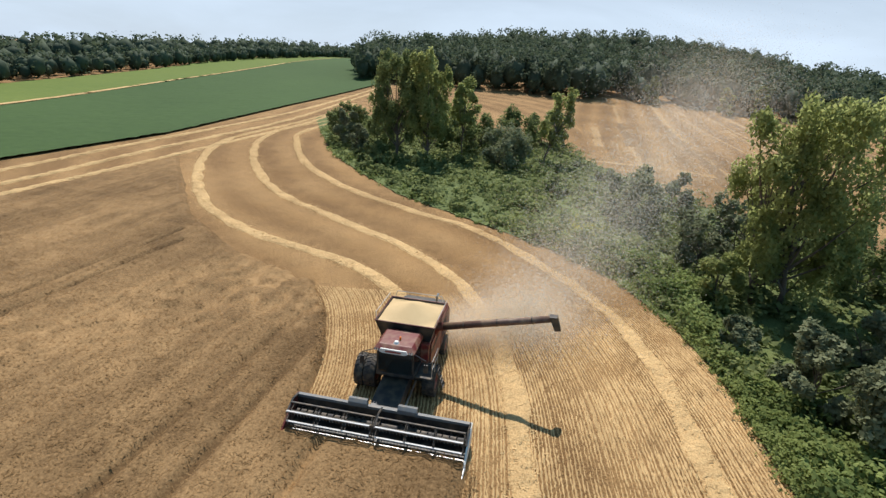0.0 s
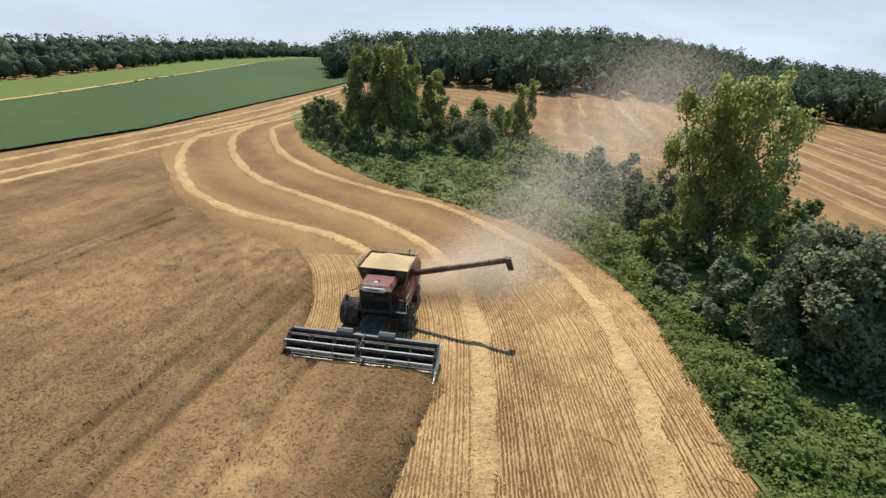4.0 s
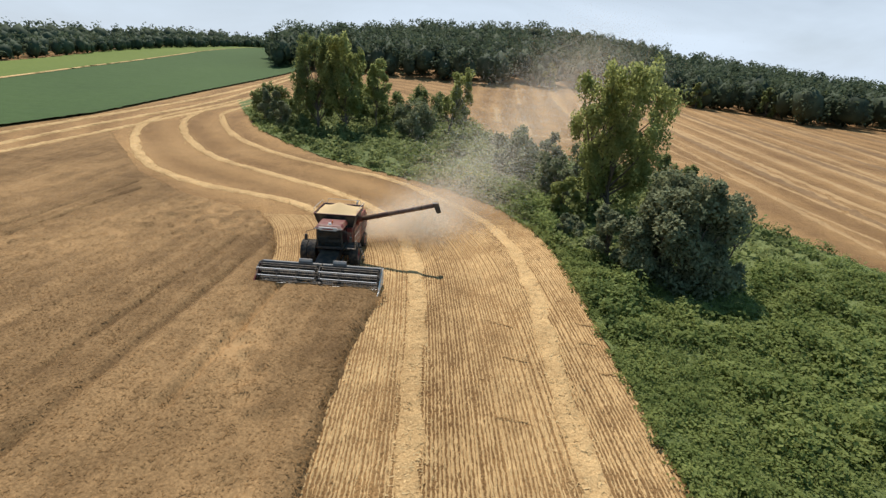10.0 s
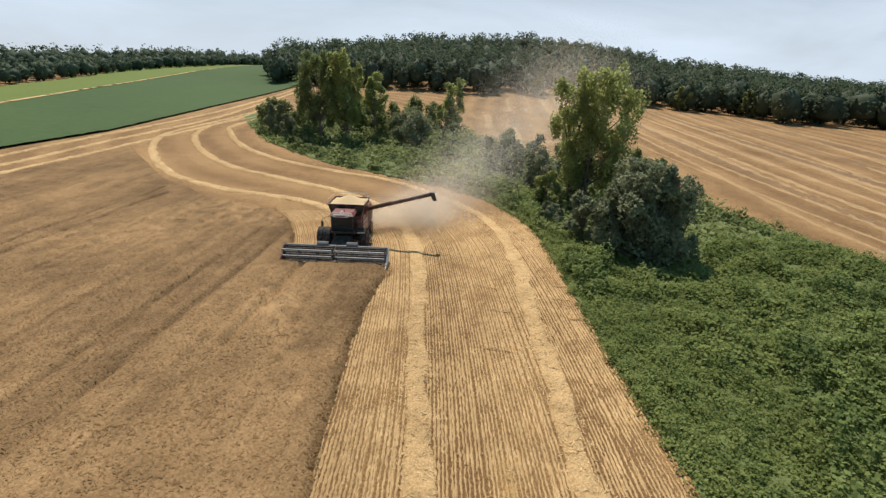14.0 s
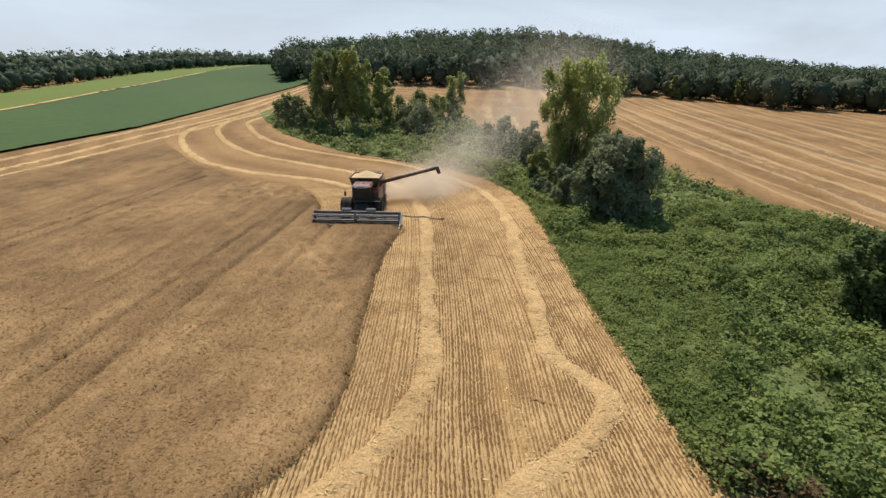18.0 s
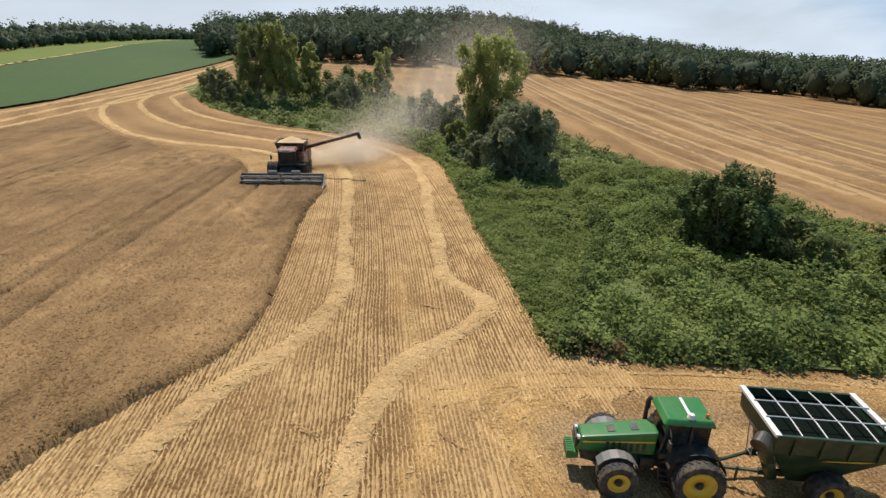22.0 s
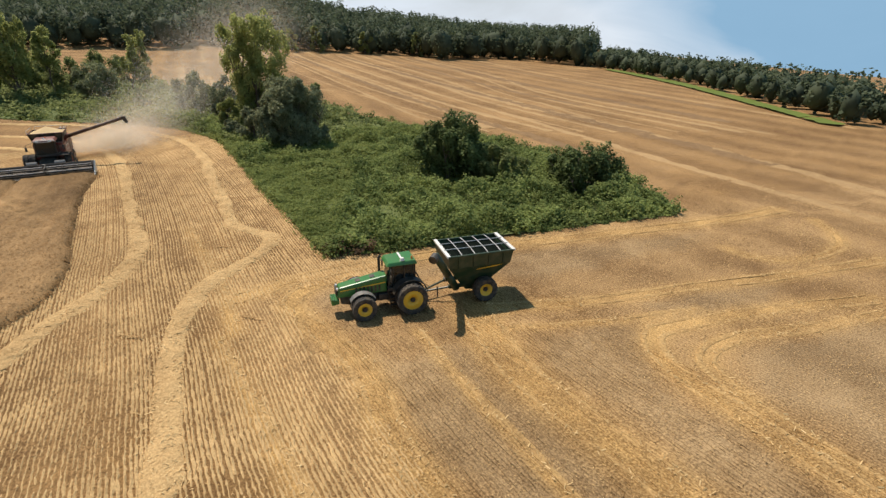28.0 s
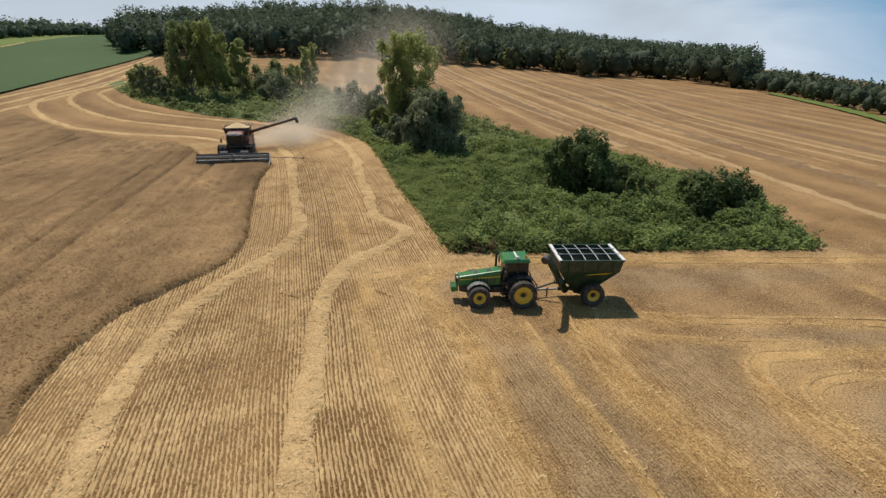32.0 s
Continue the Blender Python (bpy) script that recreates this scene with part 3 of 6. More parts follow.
def wheat():
    xs = np.r_[np.arange(-92, -56, 0.8), np.arange(-56, -8.5, 0.25)]
    ys = np.r_[np.arange(-95, -66, 1.1), np.arange(-66, 47, 0.36)]
    x, y = np.meshgrid(xs, ys, indexing="ij")
    ok = inside(x + (value_noise(x, y, 1.3, 21) - 0.5) * 0.5, y, CROP_POLY)
    rng = np.random.RandomState(4)
    z = land(x, y) + wheat_top(x, y) + (rng.rand(*x.shape) - 0.5) * 0.07
    x = x + (rng.rand(*x.shape) - 0.5) * 0.12
    y = y + (rng.rand(*x.shape) - 0.5) * 0.16
    ids = np.arange(x.size).reshape(x.shape)
    keep = ok[:-1, :-1] & ok[1:, :-1] & ok[:-1, 1:] & ok[1:, 1:]
    f = np.stack([ids[:-1, :-1], ids[1:, :-1], ids[1:, 1:], ids[:-1, 1:]], -1)[keep]
    used, inv = np.unique(f, return_inverse=True)
    v = np.stack([x.ravel(), y.ravel(), z.ravel()], -1)[used]
    f = inv.reshape(-1, 4)
    # the cut face: rim edges carried down to the soil, leaning out a little
    rim = snap_rim(v, f, CROP_POLY, 0.9, 0.3, 22)
    rv, rinv = np.unique(rim, return_inverse=True)
    v[rv, 2] -= 0.2
    low = v[rv].copy()
    out = np.zeros((len(rv), 2))
    e = v[rim[:, 1], :2] - v[rim[:, 0], :2]
    for k in (0, 1):
        np.add.at(out, rinv.reshape(-1, 2)[:, k], np.stack([e[:, 1], -e[:, 0]], -1))
    low[:, :2] += 0.26 * out / np.maximum(np.hypot(*out.T), 1e-3)[:, None] * (0.5 + value_noise(low[:, 0], low[:, 1], 0.9, 23))[:, None]
    low[:, 2] = land(low[:, 0], low[:, 1]) - 0.02
    rinv = rinv.reshape(-1, 2) + len(v)
    f = np.concatenate([f, np.stack([rim[:, 1], rim[:, 0], rinv[:, 0], rinv[:, 1]], -1)])
    v = np.concatenate([v, low])
    me = mesh_from("wheat", v, f, True)
    row_attribute(me, wheat_tone(v[:, 0], v[:, 1]), "tone")
    tagged(solid("standing_wheat", me, WHEAT), "standing ripe wheat, tan and uneven, with wheel lines", "wheat", kind="stuff")
    # ears that stand out of the top
    n = 260000
    ex, ey = rng.uniform(-62, -9, n), rng.uniform(-68, 46, n)
    ok = inside(ex + (rng.rand(n) - 0.5) * 0.3, ey, CROP_POLY)
    ex, ey = ex[ok], ey[ok]
    # stalks bent out over the cut face
    ring = smooth_line(CROP_POLY[9:24], 0.05)
    rx, ry = np.repeat(ring[:, 0], 4) + rng.normal(0, 0.12, 4 * len(ring)), np.repeat(ring[:, 1], 4) + rng.normal(0, 0.12, 4 * len(ring))
    down = np.r_[np.zeros(len(ex)), 0.12 + 0.3 * rng.rand(len(rx))]
    ex, ey = np.r_[ex, rx], np.r_[ey, ry]
    n = len(ex)
    ez = land(ex, ey) + wheat_top(ex, ey) + 0.02 - down
    a = rng.rand(n) * 6.283
    w, h = 0.02 + 0.03 * rng.rand(n), 0.03 * rng.rand(n)
    lean = rng.normal(0, 0.12, (n, 2))
    b0 = np.stack([ex - w * np.cos(a), ey - w * np.sin(a), ez], -1)
    b1 = np.stack([ex + w * np.cos(a), ey + w * np.sin(a), ez], -1)
    tp = np.stack([ex + lean[:, 0], ey + lean[:, 1], ez + h], -1)
    me = mesh_from("ears", np.stack([b0, b1, tp], 1).reshape(-1, 3), np.arange(3 * n).reshape(-1, 3))
    row_attribute(me, np.repeat(wheat_tone(ex, ey), 3), "tone")
    tagged(solid("wheat_ears", me, EARS), "ripe tan wheat ears over the standing crop", "wheat", kind="stuff")


EARS = leaf_mat("ears", (0.20, 0.122, 0.052), (0.40, 0.255, 0.118), trans=0.5, rough=0.8, patch=0.25, tone=True)
wheat()

# ---- stubble rows ----
BITS = leaf_mat("straw bits", (0.40, 0.265, 0.115), (0.76, 0.55, 0.28), trans=0.1, rough=0.8, patch=0.4)


def stubble_rows(name, line, offsets, ok, step, label, tall=0.05, wide=0.044, material=None):
    base = smooth_line(line, step)
    nrm = across(base)
    rng = np.random.RandomState(31)
    V, F, k = [], [], 0
    for o in offsets:
        wob = np.cumsum(rng.normal(0, 0.0016, len(base)))
        c = base + nrm * (o + wob - np.linspace(0, wob[-1], len(base)))[:, None] + rng.normal(0, 0.016, base.shape)
        good = ok(c[:, 0], c[:, 1])
        # no rows where the line folds upon itself
        good[1:] &= np.einsum("ij,ij->i", np.diff(c, axis=0), np.diff(base, axis=0)) > 0
        z = land(c[:, 0], c[:, 1])
        h = tall * (0.5 + 0.8 * rng.rand(len(c))) * np.where(rng.rand(len(c)) > 0.10, 1, 0.1)
        w = wide * (1 + 0.9 * rng.rand(len(c)))
        l = np.c_[c - nrm * w[:, None], z - 0.01]
        r = np.c_[c + nrm * w[:, None], z - 0.01]
        t = np.c_[c + nrm * rng.normal(0, 0.016, len(c))[:, None], z + h]
        V.append(np.stack([l, t, r], 1).reshape(-1, 3))
        i = np.where(good[:-1] & good[1:])[0] * 3 + k
        F.append(np.stack([i, i + 3, i + 4, i + 1], -1))
        F.append(np.stack([i + 1, i + 4, i + 5, i + 2], -1))
        k += 3 * len(c)
    v = np.concatenate(V)
    f = np.concatenate(F)
    used, inv = np.unique(f, return_inverse=True)
    v = v[used]
    me = mesh_from(name, v, inv.reshape(-1, 4))
    if material is STUBBLE:
        gold, grey = litter(v[:, 0], v[:, 1])
        row_attribute(me, gold, "gold"), row_attribute(me, grey, "grey"), row_attribute(me, np.full(len(v), 0.047))
    tagged(solid(name, me, material or PALE), label, "stubble", kind="stuff")


def in_cut(x, y):
    head = (x > -3.2 + 0.02 * (y + 55) + 1.2 * (value_noise(x, y, 0.9, 41) - 0.5)) & (y < -57.2 - 0.28 * x + 2.4 * (value_noise(x, y, 0.8, 42) - 0.5))
    return ~inside(x, y, CROP_POLY) & ~inside(x, y, GRASS_POLY) & ~head & (y > -86) & (y < 3) & (x > -45) & (x < 14)


def in_head(x, y):
    head = (x > -3.2 + 0.02 * (y + 55)) & (y < -62 - 0.28 * x)
    return head & (y > -92)


stubble_rows("stubble_rows", ROW_LINE, np.arange(-15.2, 17.0, 0.19), in_cut, 0.22, "rows of short pale wheat stubble")
stubble_rows("headland_stubble", HEAD_LINE, np.arange(-9.88, 14.0, 0.19), in_head, 0.4, "rows of short worn stubble on the headland", 0.045, 0.034, STUBBLE)


def chaff(name, poly, count, label, seed):
    """Short pale bits of straw lying flat over a stretch."""
    rng = np.random.RandomState(seed)
    p = np.array(poly)
    x, y = rng.uniform(p[:, 0].min(), p[:, 0].max(), count), rng.uniform(p[:, 1].min(), p[:, 1].max(), count)
    ok = inside(x, y, poly) & ~inside(x, y, GRASS_POLY)
    ok &= value_noise(x, y, 1.3, seed) > rng.rand(count) * 0.8
    x, y = x[ok], y[ok]
    n = len(x)
    a, l, w = rng.rand(n) * 6.283, 0.03 + 0.05 * rng.rand(n), 0.008 + 0.012 * rng.rand(n)
    z = land(x, y) + 0.05 + 0.04 * rng.rand(n)
    c, s, t = np.cos(a), np.sin(a), rng.normal(0, 0.015, (n, 2))
    q = np.stack([np.c_[x - l * c, y - l * s, z - t[:, 0]], np.c_[x + l * c - w * s, y + l * s + w * c, z + t[:, 0]], np.c_[x + l * c + w * s, y + l * s - w * c, z + t[:, 1]]], 1)
    me = mesh_from(name, q.reshape(-1, 3), np.arange(3 * n).reshape(-1, 3))
    tagged(solid(name, me, WISP), label, "straw", kind="stuff")


chaff("straw_chaff", [(-4, -57), (2, -54.5), (31, -63), (42, -56), (46, -84), (20, -92), (-5, -92)], 60000, "pale bits of straw scattered over the headland", 33)
chaff("straw_chaff", CUT, 60000, "pale bits of straw scattered between the stubble rows", 34)


# ---- straw swaths ----
def swath(name, pts, width, height, label, material=None, ragged=0.3, bits=30, step=0.16, seed=1):
    """A heaped row of straw: an uneven mound with loose stalks on it."""
    line = smooth_line(pts, step)
    nrm = across(line)
    rng = np.random.RandomState(seed)
    m = 9
    u = np.linspace(-1, 1, m)
    arc = np.arange(len(line)) * step
    wl = width * (1 + ragged * (value_noise(arc, arc * 0, 2.3, seed) - 0.5) * 2)
    wr = width * (1 + ragged * (value_noise(arc, arc * 0 + 50, 1.9, seed) - 0.5) * 2)
    half = np.where(u[None] < 0, wl[:, None], wr[:, None]) * 0.5
    px = line[:, None, 0] + nrm[:, None, 0] * half * u
    py = line[:, None, 1] + nrm[:, None, 1] * half * u
    prof = (1 - u**2) ** 0.8
    ridge = value_noise(arc[:, None] + 0.5 * u[None] ** 2, arc[:, None] * 0 + 9 + u[None] * 0.25, 0.34, seed + 5) * 0.95 + value_noise(px, py, 0.4, seed + 6) * 0.5
    pz = land(px, py) + height * prof * (0.15 + 1.15 * ridge + 0.3 * rng.rand(*px.shape)) + np.where(np.abs(u) > 0.98, -0.03, 0.0)
    loose = min(0.05, 0.03 * width)
    px = px + rng.normal(0, loose, px.shape)
    py = py + rng.normal(0, loose, px.shape)
    ids = np.arange(px.size).reshape(px.shape)
    f = np.stack([ids[:-1, :-1], ids[1:, :-1], ids[1:, 1:], ids[:-1, 1:]], -1).reshape(-1, 4)
    v = np.stack([px.ravel(), py.ravel(), pz.ravel()], -1)
    root = tagged(solid(name, mesh_from(name, v, f), material or STRAW), label, "straw", kind="stuff")
    if bits:
        n = int(bits * len(line) * step * width)
        i = rng.randint(0, len(line), n)
        o = rng.normal(0, 0.36, n) * width
        cx, cy = line[i, 0] + nrm[i, 0] * o, line[i, 1] + nrm[i, 1] * o
        cz = land(cx, cy) + 0.05 + height * np.clip(1 - (2 * o / width) ** 2, 0, 1) * rng.rand(n)
        a, ln, th = rng.rand(n) * 6.283, 0.04 + 0.10 * rng.rand(n), 0.010 + 0.012 * rng.rand(n)
        d = np.stack([np.cos(a), np.sin(a), rng.normal(0, 0.35, n)], -1)
        s = np.stack([-np.sin(a), np.cos(a), rng.normal(0, 0.5, n)], -1) * th[:, None]
        c = np.stack([cx, cy, cz], -1)
        q = np.stack([c - d * ln[:, None] - s, c + d * ln[:, None] - s, c + d * ln[:, None] + s, c - d * ln[:, None] + s], 1)
        solid("loose_straw", mesh_from("loose_straw", q.reshape(-1, 3), np.arange(4 * n).reshape(-1, 4)), BITS, root)
    return root


SW1 = [(-44, 118), (-50.0, 88), (-55.3, 67), (-54.4, 53), (-49, 38), (-41.3, 24), (-32.6, 15.2), (-23, 9.8), (-18, 6), (-14.8, 1.5), (-13.0, -2.5), (-12.7, -4.5)]
SW2 = [(-40, 116), (-44, 94), (-50, 79), (-49.6, 63), (-43.7, 46), (-35, 31), (-25, 21.5), (-16, 13.5), (-10, 5), (-7, -7), (-7, -18), (-8.1, -32), (-8.9, -43), (-11.3, -48.7), (-15.5, -54), (-18.4, -59.7), (-19.8, -65), (-20.4, -70), (-21, -82), (-22, -100)]
SW3 = [(-38, 108), (-45, 78), (-43, 66), (-37, 50), (-28, 36.5), (-17.5, 27), (-8.7, 20.3), (-2.8, 11.6), (1, 3.5), (2.6, -4), (2.4, -13), (0.8, -25), (-0.6, -35), (-1.5, -42.0), (-0.6, -44.9), (-0.1, -47.3), (-2.1, -49.8), (-6.2, -52.8), (-8.9, -57.5), (-10.3, -63), (-11.6, -69), (-12.8, -75), (-14, -84), (-16, -100)]
swath("straw_swath", SW1, 1.5, 0.12, "pale heaped straw swath bending round the wheat", seed=2)
swath("straw_swath", SW2, 1.4, 0.10, "pale heaped straw swath through the stubble", seed=3)
swath("straw_swath", SW3, 1.4, 0.10, "pale straw swath beside the grass, with a sharp kink", seed=4)
for n, pts in enumerate(([(-74, 0), (-67, 29), (-62.7, 52), (-53.3, 89), (-48.3, 133), (-42, 190)], [(-81, 0), (-73.5, 30), (-68, 55), (-58, 95), (-51, 140), (-45, 190)], [(-70, 0), (-63.5, 24), (-60, 38), (-54.7, 60), (-47, 92), (-45, 130)])):
    swath("straw_swath", pts, 1.3, 0.2, "thin pale straw swath along the bean field", bits=3, step=0.6, seed=10 + n)
BACK = [[(67.5, 128), (51, 36.5), (42.7, -3), (41, -25)], [(91, 168), (65, 21.5), (53, -32), (48, -52), (43, -75)], [(94, 131), (71, 10), (61, -45), (52, -75)],
        [(76, -1), (67, -24)], [(101, 146), (80, 40), (72, 0)], [(25, 114), (19.3, 82)], [(45, 173), (30, 100), (23, 64)], [(10.8, 67), (32, 60.7), (47, 40)],
        [(60, 172), (42, 90), (36, 45)], [(140, 148), (105, 60), (90, 0), (78, -50)], [(160, 128), (130, 50), (110, -10), (96, -55)], [(82, 160), (58, 30), (46, -20)]]
BACK += [[(62 + 9.0 * k + 3.0 * (k % 2), 158 - 2.2 * k), (51 + 7.6 * k, 60), (46.5 + 5.2 * k, 8), (44 + 4.0 * k, -22 - 3 * k)] for k in range(9)]
DULL = [[(78, 148), (57, 30), (49, -15), (44, -45)], [(100, 150), (76, 26), (66, -20), (57, -60)], [(118, 146), (88, 30), (80, -10)], [(130, 140), (98, 20), (84, -40)], [(150, 130), (118, 30), (100, -30)], [(52, 150), (38, 70), (33, 50)], [(35, 125), (27, 85)]]
for n, pts in enumerate(DULL):
    swath("stubble_lane", pts, 2.4 + 0.8 * (n % 2), 0.04, "brown lane of bare stubble across the far field", BROWN, bits=0, step=0.8, seed=60 + n, ragged=0.6)
for n, pts in enumerate(BACK):
    swath("straw_swath", pts, (1.2 if n < 12 else 0.7) + 0.5 * (n % 3), 0.025, "faded straw line across the far stubble", FADED, bits=2, step=0.8, seed=20 + n, ragged=0.5)


TRACK_STRAW = field_mat("track straw", (0.20, 0.118, 0.046), (0.54, 0.345, 0.145), fine=7.0, contrast=1.8, bump=0.03)

# ---- pale lines that wheels and the cut left in the headland litter ----
for n, (pts, w) in enumerate(GOLDS):
    line = smooth_line(pts, 1.5)
    nrm = across(line)
    for k, (o, wide) in enumerate(((-0.5, 0.34), (0.42, 0.26))):
        if w < 0.6 and k:
            continue
        swath("straw_line", [tuple(p) for p in line + nrm * (o * w)], wide * (1 if w > 0.6 else 1.3), 0.022, "thin pale line of straw along a wheel track", TRACK_STRAW, ragged=0.9, bits=14, step=0.25, seed=300 + 2 * n + k)


# ---- bunches of straw dropped across the rows ----
def straw_bunch(p, q, seed):
    """A thin drawn-out bunch of long stalks."""
    rng = np.random.RandomState(seed)
    p, q = np.array(p), np.array(q)
    d = (q - p) / np.linalg.norm(q - p)
    n = 22
    u = rng.rand(n)
    c = p + (q - p) * u[:, None] + rng.normal(0, 0.06, (n, 2))
    a = rng.normal(0, 0.35, n)
    e = np.stack([d[0] * np.cos(a) - d[1] * np.sin(a), d[0] * np.sin(a) + d[1] * np.cos(a)], -1) * (0.15 + 0.2 * rng.rand(n))[:, None]
    s = np.stack([-e[:, 1], e[:, 0]], -1) * 0.045
    z = land(c[:, 0], c[:, 1]) + 0.045 + 0.04 * rng.rand(n)
    v = np.stack([np.c_[c - e - s, z], np.c_[c + e - s, z + 0.03], np.c_[c + e + s, z + 0.03], np.c_[c - e + s, z]], 1)
    return tagged(solid("straw_bunch", mesh_from("straw_bunch", v.reshape(-1, 3), np.arange(4 * n).reshape(-1, 4)), BUNCH), "thin brown bunch of straw lying across the stubble", "straw", kind="stuff")


BUNCH = leaf_mat("brown straw", (0.30, 0.18, 0.075), (0.54, 0.36, 0.17), trans=0.2, rough=0.85, patch=0.8)
for n, (p, q) in enumerate((((-2.3, -20.3), (-0.8, -21.3)), ((-2.3, -24.9), (-0.8, -25.5)), ((-3.8, -30.4), (-2.3, -30.9)), ((3.6, -20.7), (4.8, -21.1)), ((3.0, -26.8), (3.9, -26.9)), ((3.1, -23.3), (4.0, -23.6)), ((-4.2, -46.5), (-3.0, -47.3)), ((-11.5, -56.5), (-10.6, -57.6)), ((-5.6, -58.2), (-4.9, -59.4)))):
    straw_bunch(p, q, 200 + n)


# ---- leaves, weeds and trees ----
def leaf_quads(c, size, rng, droop=0.0, aspect=1.6, flat=0.0):
    """One kite-shaped leaf or spray at every place."""
    n = len(c)
    d = rng.normal(0, 1, (n, 3))
    d[:, 2] = d[:, 2] * 0.6 - droop
    d /= np.linalg.norm(d, axis=1)[:, None]
    up = rng.normal(0, 1, (n, 3))
    if np.ndim(flat):
        up = up * 0.32 + flat
    else:
        up[:, 2] += flat
    s = np.cross(d, up)
    s /= np.maximum(np.linalg.norm(s, axis=1), 1e-6)[:, None]
    size = size * (0.6 + 0.8 * rng.rand(n))
    a = c - d * (size * 0.5)[:, None]
    b = c + d * (size * 0.5)[:, None]
    m = c + d * (size * 0.06)[:, None]
    q = np.stack([a, m + s * (size / aspect / 2)[:, None], b, m - s * (size / aspect / 2)[:, None]], 1)
    return q.reshape(-1, 3), np.arange(4 * n).reshape(-1, 4)


BARK = mat("bark", (0.12, 0.095, 0.07), 0.9, vary=0.3, scale=2.0, fine=0.4, fine_scale=25, bump=0.03)
LEAF_WILLOW = leaf_mat("willow leaves", (0.21, 0.24, 0.08), (0.44, 0.46, 0.175), 0.68, patch=0.3, island=0.3)
LEAF_GREEN = leaf_mat("green leaves", (0.115, 0.148, 0.056), (0.30, 0.33, 0.125), 0.55, patch=0.3, island=0.35)
LEAF_DARK = leaf_mat("dark leaves", (0.11, 0.13, 0.070), (0.31, 0.33, 0.185), 0.42, patch=0.5, island=0.3)
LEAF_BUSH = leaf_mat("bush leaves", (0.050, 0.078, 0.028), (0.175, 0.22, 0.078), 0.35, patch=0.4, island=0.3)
LEAF_WEED = leaf_mat("weed leaves", (0.072, 0.108, 0.032), (0.30, 0.355, 0.115), 0.45, patch=0.42, island=0.3)
LEAF_LIGHT = leaf_mat("light weeds", (0.125, 0.165, 0.045), (0.295, 0.335, 0.110), 0.5, patch=0.4, island=0.4)
LEAF_GOLD = leaf_mat("yellow flowers", (0.24, 0.27, 0.03), (0.55, 0.50, 0.05), 0.4, patch=0.4)
LEAF_DRY = leaf_mat("dry weeds", (0.06, 0.035, 0.02), (0.16, 0.10, 0.055), 0.2, patch=0.4)
# crown cores of the woods: a darker green that paints the shade between sprays
CORE_SHADE = leaf_mat("shaded inner leaves", (0.046, 0.064, 0.042), (0.095, 0.118, 0.070), 0.25, patch=0.3)
LEAF_WOOD = leaf_mat("wood leaves", (0.058, 0.080, 0.048), (0.128, 0.158, 0.088), 0.4, patch=0.16, island=0.3)


def limb(V, F, pts, r0, r1, n=7):
    pts = np.asarray(pts, float)
    k0 = len(V)
    for i, p in enumerate(pts):
        t = pts[min(i + 1, len(pts) - 1)] - pts[max(i - 1, 0)]
        t = t / max(np.linalg.norm(t), 1e-6)
        s = np.cross(t, (0.3, 1, 0.2)); s /= max(np.linalg.norm(s), 1e-6)
        b = np.cross(t, s)
        r = r0 + (r1 - r0) * i / (len(pts) - 1)
        for j in range(n):
            a = 6.2832 * j / n
            V.append(p + r * (math.cos(a) * s + math.sin(a) * b))
    for i in range(len(pts) - 1):
        for j in range(n):
            F.append((k0 + i * n + j, k0 + i * n + (j + 1) % n, k0 + (i + 1) * n + (j + 1) % n, k0 + (i + 1) * n + j))


